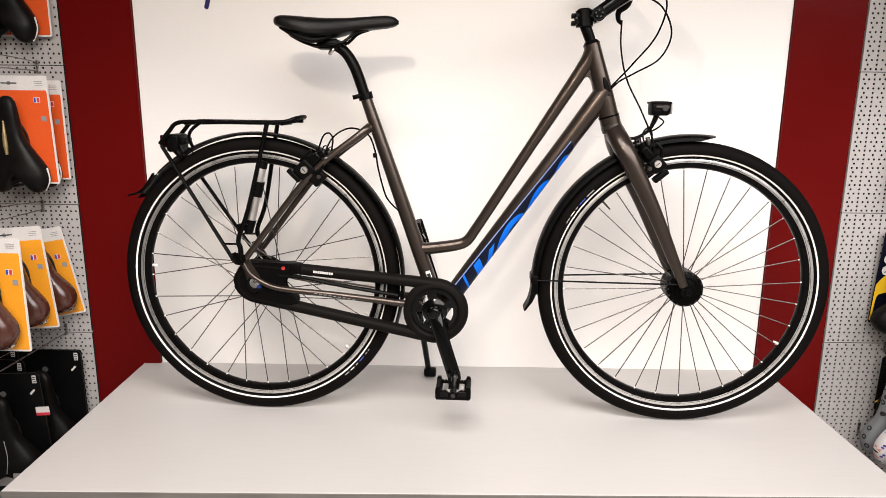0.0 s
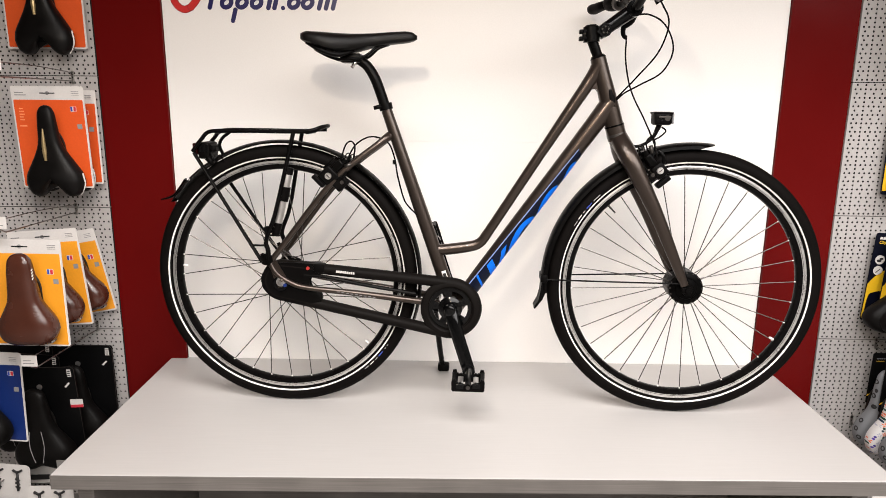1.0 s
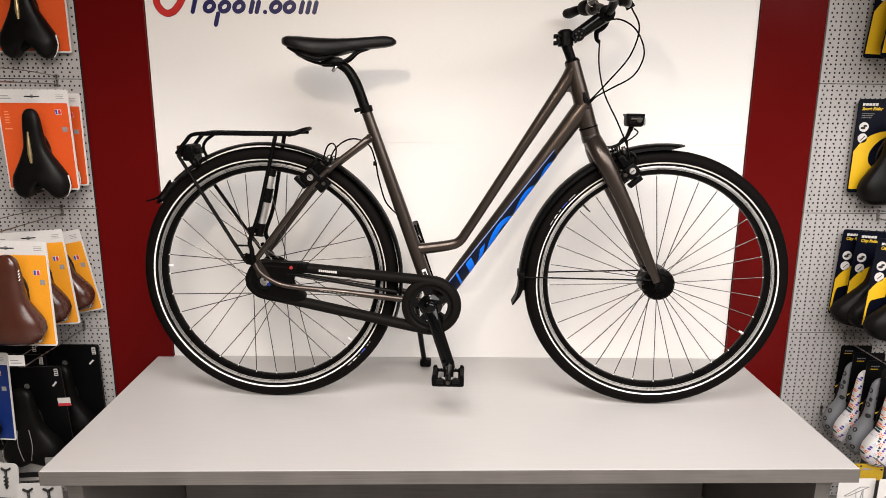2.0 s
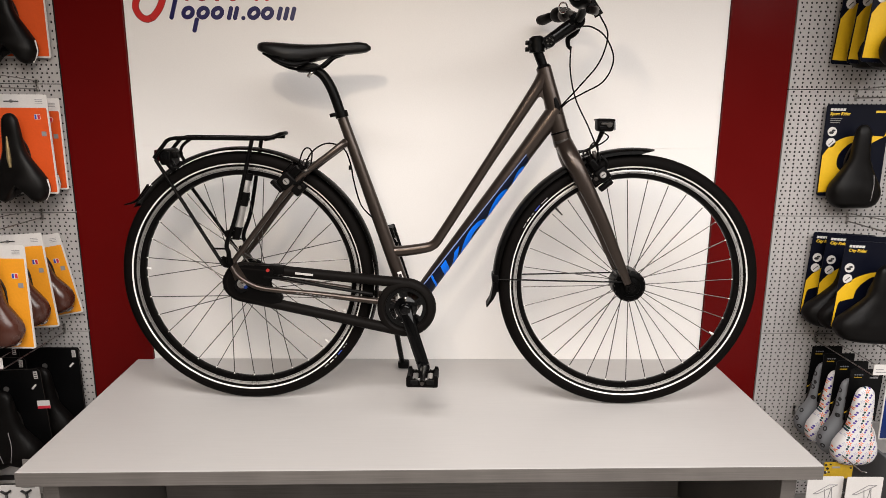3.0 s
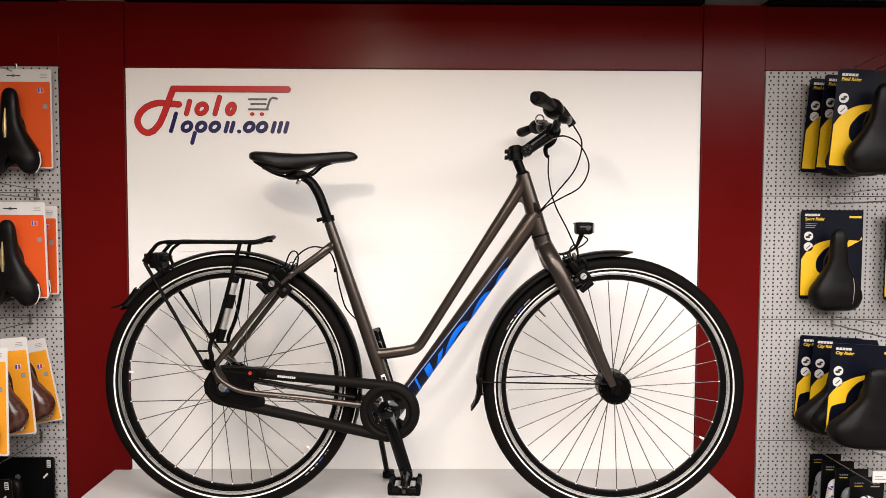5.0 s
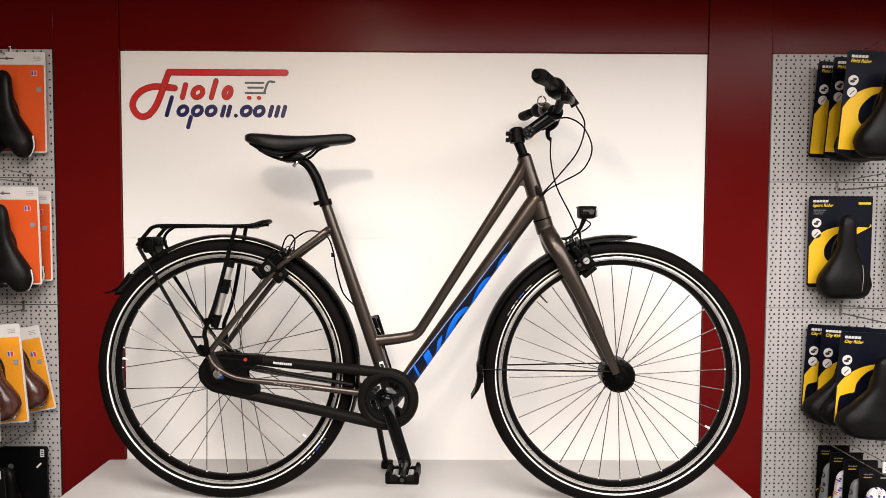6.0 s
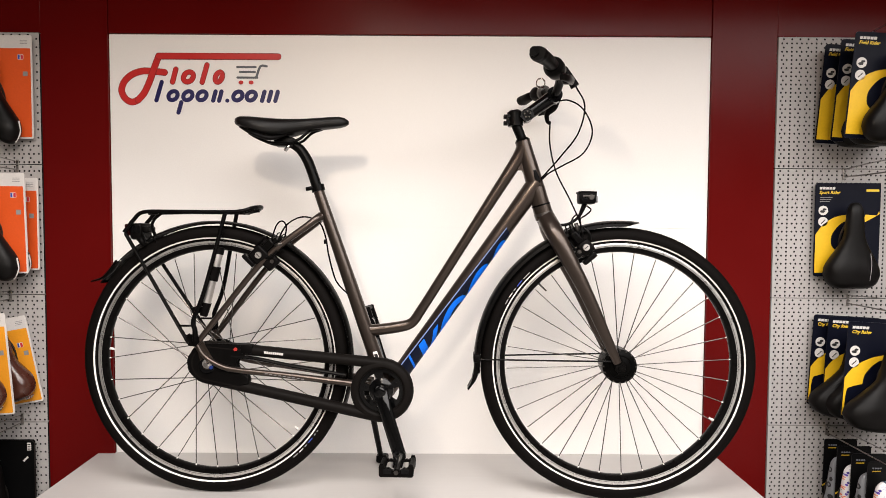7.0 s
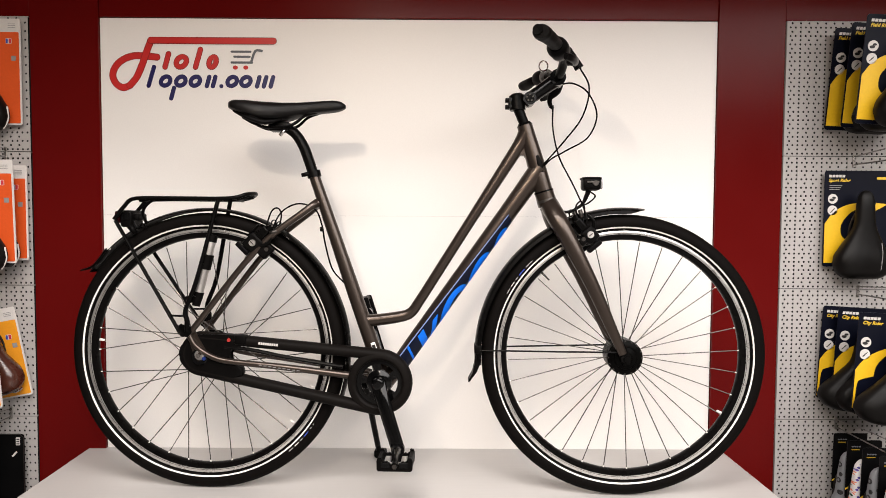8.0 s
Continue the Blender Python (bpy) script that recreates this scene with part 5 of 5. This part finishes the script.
def navy_pack(x, y, z, mesh, h=0.282, w=0.2, sx=0.0, sz=0.0, low=0.008, label="black saddle on a navy card with a yellow sickle", tilt=0.0, lean=0.0, group="navy carded saddles", words=""):
    th = hang("carded_saddle", x + w / 2, y, z, label, tilt, lean, group)
    card = part("card", prism(rounded(-w / 2, 0, w / 2, h, 0.008), -0.0012, 0.0012), CARD_NAVY, th, "navy card with yellow print")
    flat(slim_sickle(w - 0.004, h) if low > 0.05 else swoosh(w - 0.006, h, low), 1, CARD_YELLOW, card, "yellow_sickle")
    flat([(w / 2 - 0.052, h * 0.60), (w / 2 - 0.045, h * 0.665), (w / 2 - 0.010, h * 0.655), (w / 2 - 0.004, h * 0.70), (w / 2 - 0.002, h * 0.67), (w / 2 - 0.046, h * 0.585)], 1, CARD_YELLOW, card, "yellow_dart")
    flat(rounded(w / 2 - 0.045, h - 0.026, w / 2 - 0.006, h - 0.019, 0.001), 1, INK_YELLOW, card, "print_bar")
    x0 = -w / 2 + 0.012
    for k in range(5):
        flat([(x0 + 0.0098 * k, h - 0.020), (x0 + 0.0098 * k + 0.0078, h - 0.020), (x0 + 0.0098 * k + 0.0088, h - 0.0125), (x0 + 0.0098 * k + 0.0010, h - 0.0125)], 1, CARD_WHITE, card, "white_bar")
    lettering(words, x0 - 0.001, h - 0.0335, 0.0135, card, INK_YELLOW)
    for k in range(3 if words.startswith("Sport") else 0):
        flat(rounded(x0 + 0.002, h - 0.045 - 0.006 * k, x0 + 0.040 - 0.004 * k, h - 0.0435 - 0.006 * k, 0.0006, 2), 1, INK_GREY, card, "print_bar")
    for k, zz in enumerate((h - 0.084, h - 0.118)):
        flat(circle(x0 + 0.013, zz, 0.0145, 24), 1, CARD_WHITE, card, "white_disc")
        if k == 0:
            flat(circle(x0 + 0.0105, zz - 0.003, 0.0075, 14, squash=0.55), 2, INK, card, "mark")
            flat(circle(x0 + 0.0165, zz + 0.0035, 0.006, 14, squash=0.55), 2, INK, card, "mark")
        else:
            flat([(x0 + 0.006, zz - 0.006), (x0 + 0.008, zz - 0.0075), (x0 + 0.020, zz + 0.005), (x0 + 0.018, zz + 0.0065)], 2, INK, card, "mark")
    s = mount(mesh, sx, sz, th)
    part("seam", sweep(smooth_path([(0.030, -0.036, 0.0600), (0.075, -0.0375, 0.0645), (0.11, -0.034, 0.0635)], 4), 0.0012, 6), INK_GREY, s, "pale stitched seam")
    return th


def hook(x, z, reach, y=1.976, tag=True):
    """A zinc wire hook with a price tag holder at its end."""
    th = thing("display_hook", pose(x, y, z), "zinc wire display hook with a white price tag", "hook", "pegboard hooks")
    part("hook_wire", sweep([(0, 0, 0), (0, -reach + 0.02, 0.004), (0, -reach, 0.014)], 0.0020, 8), WIRE, th)
    if tag:
        part("tag_wire", sweep(smooth_path([(0, 0.0, 0.024), (0.0, -reach * 0.5, 0.036), (0.0, -reach - 0.004, 0.040)], 3), 0.0013, 6), WIRE, th)
    part("back_plate", box((-0.004, -0.004, -0.008), (0.004, 0, 0.030), 0.0015), WIRE, th)
    if tag:
        t = part("price_tag", box((-0.022, -0.0015, -0.016), (0.022, 0.0015, 0.016), 0.0008), CARD_WHITE, th, "white price tag with grey print")
        t.location = (0, -reach - 0.006, 0.034)
        for k, w in enumerate((0.030, 0.022)):
            part("print_bar", box((-0.016, -0.0019, -0.008 + 0.008 * k), (-0.016 + w, -0.0016, -0.0055 + 0.008 * k)), INK_GREY, t)
    return th


# west bay
orange_pack(-1.190, 1.952, 1.476, 0.309, 0.236)
hook(-1.195, 1.778, 0.12, tag=False)
orange_pack(-1.168, 1.950, 1.078, 0.280, 0.212)
orange_pack(-1.1665, 1.890, 1.073, 0.296, 0.212, lean=2)
hook(-1.138, 1.385, 0.36)
amber_pack(-1.160, 1.955, 0.655, 0.27, 0.200, tilt=-11)
amber_pack(-1.178, 1.830, 0.660, 0.296, 0.210, tilt=-4.5)
amber_pack(-1.150, 1.640, 0.668, 0.300, 0.222, tilt=0.5)
hook(-1.170, 0.985, 0.37)


def black_pack(x, y, z, tilt=0.0, lean=0.0):
    th = hang("carded_saddle", x, y, z, "black saddle in a glossy black pack with small white marks", tilt, lean, "black carded saddles")
    w, h = 0.215, 0.30
    card = part("card", prism(rounded(-w / 2, 0, w / 2, h, 0.008), -0.0012, 0.0012), CARD_BLACK, th, "glossy black card")
    flat(rounded(w / 2 - 0.024, h - 0.034, w / 2 - 0.012, h - 0.010, 0.001), 1, CARD_WHITE, card, "white_mark")
    for k in range(3):
        flat(rounded(w / 2 - 0.0225, h - 0.031 + 0.007 * k, w / 2 - 0.0135, h - 0.028 + 0.007 * k, 0.0008), 2, INK, card, "mark")
    flat([(w / 2 - 0.038, h - 0.066), (w / 2 - 0.034, h - 0.070), (w / 2 - 0.020, h - 0.056), (w / 2 - 0.024, h - 0.052)], 1, CARD_WHITE, card, "white_mark")
    flat(circle(-0.01, h - 0.065, 0.009, 16), 1, ALLOY, card, "silver_mark")
    part("foil_edge", sweep([(w / 2 - 0.002, -0.0018, 0.02), (w / 2 - 0.0015, -0.0018, h - 0.010), (w / 2 - 0.010, -0.0018, h - 0.0015), (-0.02, -0.0018, h - 0.0012)], 0.0011, 5), STEEL, th)
    s = mount(DARK_SADDLE, 0.0, -0.02, th)
    for sg in (-1, 1):
        part("seam", sweep(smooth_path([(0.04, 0.012 * sg, 0.0690), (0.09, 0.022 * sg, 0.0675), (0.14, 0.018 * sg, 0.0640)], 4), 0.0011, 6), INK_GREY, s, "pale piping")
    return th


black_pack(-1.194, 1.945, 0.255, 0.0)
black_pack(-1.385, 1.940, 0.265, 0.0)
black_pack(-1.350, 1.900, 0.240, 1.5)
bp = black_pack(-1.246, 1.835, 0.222, -3)
part("sticker", prism(rounded(-0.020, 0.165, 0.020, 0.192, 0.001), -0.0040, -0.0030), CARD_WHITE, bp, "white and red sticker").location = (0.10, 0, 0)
part("sticker_band", prism(rounded(-0.020, 0.165, 0.020, 0.174, 0.001), -0.0046, -0.0041), INK_RED, bp).location = (0.10, 0, 0)
hook(-1.142, 0.600, 0.36)
bl = hang("carded_saddle", -1.375, 1.75, 0.32, "black saddle on a blue and white card", 2)
bright_card(bl, 0.215, 0.285, CARD_BLUE)
mount(DARK_SADDLE, -0.01, 0.0, bl)


def small_card(x, y, z, w=0.13, h=0.15, tilt=0.0):
    th = thing("bolt_card", pose(x, y, z, 0, tilt, 0), "small white card of black seat bolts", "bicycle part", "white bolt cards")
    card = part("card", prism(rounded(-w / 2, 0, w / 2, h, 0.016), -0.001, 0.001), CARD_WHITE, th)
    for dx in (-0.03, 0.028):
        part("bolt", sweep([(dx, -0.005, h - 0.085), (dx, -0.005, h - 0.02)], 0.0035, 8), INK, th)
        part("bolt_wing", sweep([(dx - 0.014, -0.005, h - 0.016), (dx, -0.006, h - 0.024), (dx + 0.014, -0.005, h - 0.015)], 0.0035, 8), INK, th)
        for k in range(3):
            part("bolt_coil", sweep([(dx - 0.007, -0.006, h - 0.045 - 0.013 * k), (dx + 0.007, -0.006, h - 0.050 - 0.013 * k)], 0.0025, 6), INK, th)
    flat(rounded(-w / 2 + 0.01, 0.012, w / 2 - 0.01, 0.03, 0.002), 1, INK, card, "black_bar")
    return th


small_card(-1.352, 1.60, 0.056, tilt=3)
small_card(-1.372, 1.53, 0.040, tilt=-3)
small_card(-1.350, 1.75, 0.090, tilt=4)
small_card(-1.325, 1.86, 0.110, tilt=-3)
small_card(-1.105, 1.58, 0.125, tilt=-2)
hook(-1.360, 0.185, 0.46, tag=False)
hook(-1.105, 0.262, 0.36, tag=False)
clip = thing("shelf_clip", pose(-0.975, 1.44, 0.365), "small clear plastic and metal clip beside the bench", "clip")
part("clip_plate", box((-0.016, -0.004, 0.0), (0.018, 0.0, 0.072), 0.002), ALLOY, clip)
part("clip_lip", box((-0.016, -0.022, 0.0), (0.018, -0.0042, 0.004), 0.0015), ALLOY, clip)
part("clip_arm", box((-0.006, 0.0, 0.004), (0.006, 0.53, 0.014), 0.002), ALLOY, clip)

# east bay
for y, x in ((1.952, 1.316), (1.893, 1.330), (1.812, 1.322)):
    navy_pack(x - 0.022, y, 1.472, SPORT_SADDLE, 0.293, 0.2, 0.012, -0.012, label="black saddle on a navy card with a broad yellow print", group="upper navy carded saddles", tilt=2.6, lean=4, words="Field Rider")
hook(1.425, 1.765, 0.30)
navy_pack(1.303, 1.955, 1.070, SPORT_SADDLE, 0.286, 0.2, -0.004, -0.036, label="single black saddle on a navy card with yellow print", group="middle navy carded saddles", words="Sport Rider")
hook(1.400, 1.375, 0.36)
navy_pack(1.56, 1.930, 1.070, SPORT_SADDLE, 0.286, 0.2, -0.004, -0.036, label="single black saddle on a navy card with yellow print", group="middle navy carded saddles", words="Sport Rider")
for y, x in ((1.953, 1.310), (1.922, 1.338), (1.815, 1.334)):
    navy_pack(x - 0.0155, y, 0.668, CITY_SADDLE, 0.280, 0.205, 0.013, -0.026, low=0.07, label="broad black comfort saddle on a navy card with yellow print", group="lower navy carded saddles", tilt=3.2, words="City Rider")
hook(1.425, 0.985, 0.36)


def child_pack(x, y, z, mesh, label, turn=0.0):
    th = thing("carded_saddle", pose(x, y, z, 2, 0, turn), label, "bicycle saddle", "carded child saddles")
    x0, x1, z0, z1 = -0.042, 0.058, 0.130, 0.302
    card = part("card", prism(rounded(x0, z0, x1, z1, 0.006), -0.0012, 0.0012), CARD_BLACK, th, "narrow black card")
    for k in range(4):
        flat(rounded(x0 + 0.012 + 0.0070 * k, z1 - 0.0205, x0 + 0.0175 + 0.0070 * k, z1 - 0.0165, 0.0015, 2), 1, SIGN_GREY, card, "print_bar")
    flat(rounded(x0 + 0.012, z1 - 0.0285, x0 + 0.036, z1 - 0.0260, 0.0008), 1, CARD_MUSTARD, card, "yellow_bar")
    flat(rounded(x1 - 0.040, z1 - 0.030, x1 - 0.014, z1 - 0.027, 0.001), 1, INK_GREY, card, "print_bar")
    flat([(x0, 0.160), (x0 + 0.016, 0.168), (x0 + 0.034, 0.172), (x0 + 0.034, 0.169), (x0 + 0.016, 0.164), (x0, 0.155)], 1, INK_YELLOW, card, "yellow_band")
    s = mount(mesh, -0.014, 0.0, th, 0.005)
    part("edge_piping", sweep(smooth_path([(0.006, -0.045, 0.012), (0.045, -0.0705, 0.014), (0.10, -0.060, 0.016), (0.13, -0.040, 0.018)], 5), 0.0028, 8), CARD_WHITE, s, "white piping")
    return th


for y, x, mesh, label in ((1.935, 1.386, GREY_SADDLE, "grey child saddle with dark rings on a black card"), (1.870, 1.388, FLOWER_SADDLE, "white child saddle with small flowers on a black card"),
                          (1.805, 1.392, GREY_SADDLE, "grey child saddle with dark rings on a black card"), (1.740, 1.398, FLOWER_SADDLE, "white child saddle with small flowers on a black card")):
    child_pack(x - 0.006, y, 0.272, mesh, label, 0)
hook(1.372, 0.578, 0.34)
bl2 = hang("carded_saddle", 1.585, 1.76, 0.325, "black saddle on a blue and white card", 0)
bright_card(bl2, 0.20, 0.27, CARD_BLUE)
mount(DARK_SADDLE, 0.02, 0.0, bl2)
hook(1.575, 0.565, 0.30)


def rack_box(x, y, z, w=0.105, h=0.14):
    th = thing("rack_card", pose(x, y, z), "white card with a line drawing of a luggage rack", "bicycle part", "white rack cards")
    card = part("card", prism(rounded(-w / 2, 0, w / 2, h, 0.003), -0.001, 0.001), CARD_WHITE, th)
    for a, b in (((-0.032, h - 0.055), (0.012, h - 0.026)), ((-0.020, h - 0.055), (0.036, h - 0.026)), ((-0.032, h - 0.055), (-0.020, h - 0.055)), ((0.012, h - 0.026), (0.036, h - 0.026)), ((0.0, h - 0.040), (0.008, h - 0.10)), ((0.018, h - 0.040), (0.008, h - 0.10)), ((0.02, h - 0.034), (0.026, h - 0.10))):
        part("drawn_line", sweep([(a[0], -0.0015, a[1]), (b[0], -0.0015, b[1])], 0.0011, 5), INK_GREY, th)
    return th


rack_box(1.228, 1.585, 0.160)
rack_box(1.330, 1.565, 0.170)
yl = thing("bolt_card", pose(1.335, 1.70, 0.225), "small yellow printed card behind the rack cards", "bicycle part")
part("card", prism(rounded(-0.045, 0, 0.045, 0.055, 0.003), -0.001, 0.001), CARD_MUSTARD, yl)
part("print_bar", prism(rounded(-0.02, 0.035, 0.005, 0.041, 0.001), -0.0018, -0.0012), INK_GREY, yl)
for k, (u, v, r) in enumerate(((-0.040, 0.046, 0.0045), (-0.034, 0.034, 0.0050), (-0.026, 0.048, 0.0035), (0.034, 0.048, 0.0045), (0.038, 0.036, 0.0040), (-0.039, 0.020, 0.0050), (-0.028, 0.022, 0.0030))):
    part("dark_blot", prism(circle(u, v, r, 9, 0.4 * k, 0.8), -0.0019, -0.0012), INK, yl)
hook(1.228, 0.300, 0.39, tag=False)
hook(1.330, 0.310, 0.41, tag=False)
sh = thing("metal_shelf", pose(1.49, 1.975, 0.06), "dark grey perforated metal shelf bracket and tray", "shelf")
part("shelf_side", box((0.0, -0.30, 0.0), (0.012, -0.002, 0.225), 0.002), SHELF_GREY, sh)
part("shelf_back", box((0.014, -0.020, 0.0), (0.36, -0.006, 0.225), 0.002), PEG, sh)
part("shelf_tray", box((0.014, -0.30, 0.10), (0.36, -0.022, 0.112), 0.002), SHELF_GREY, sh)
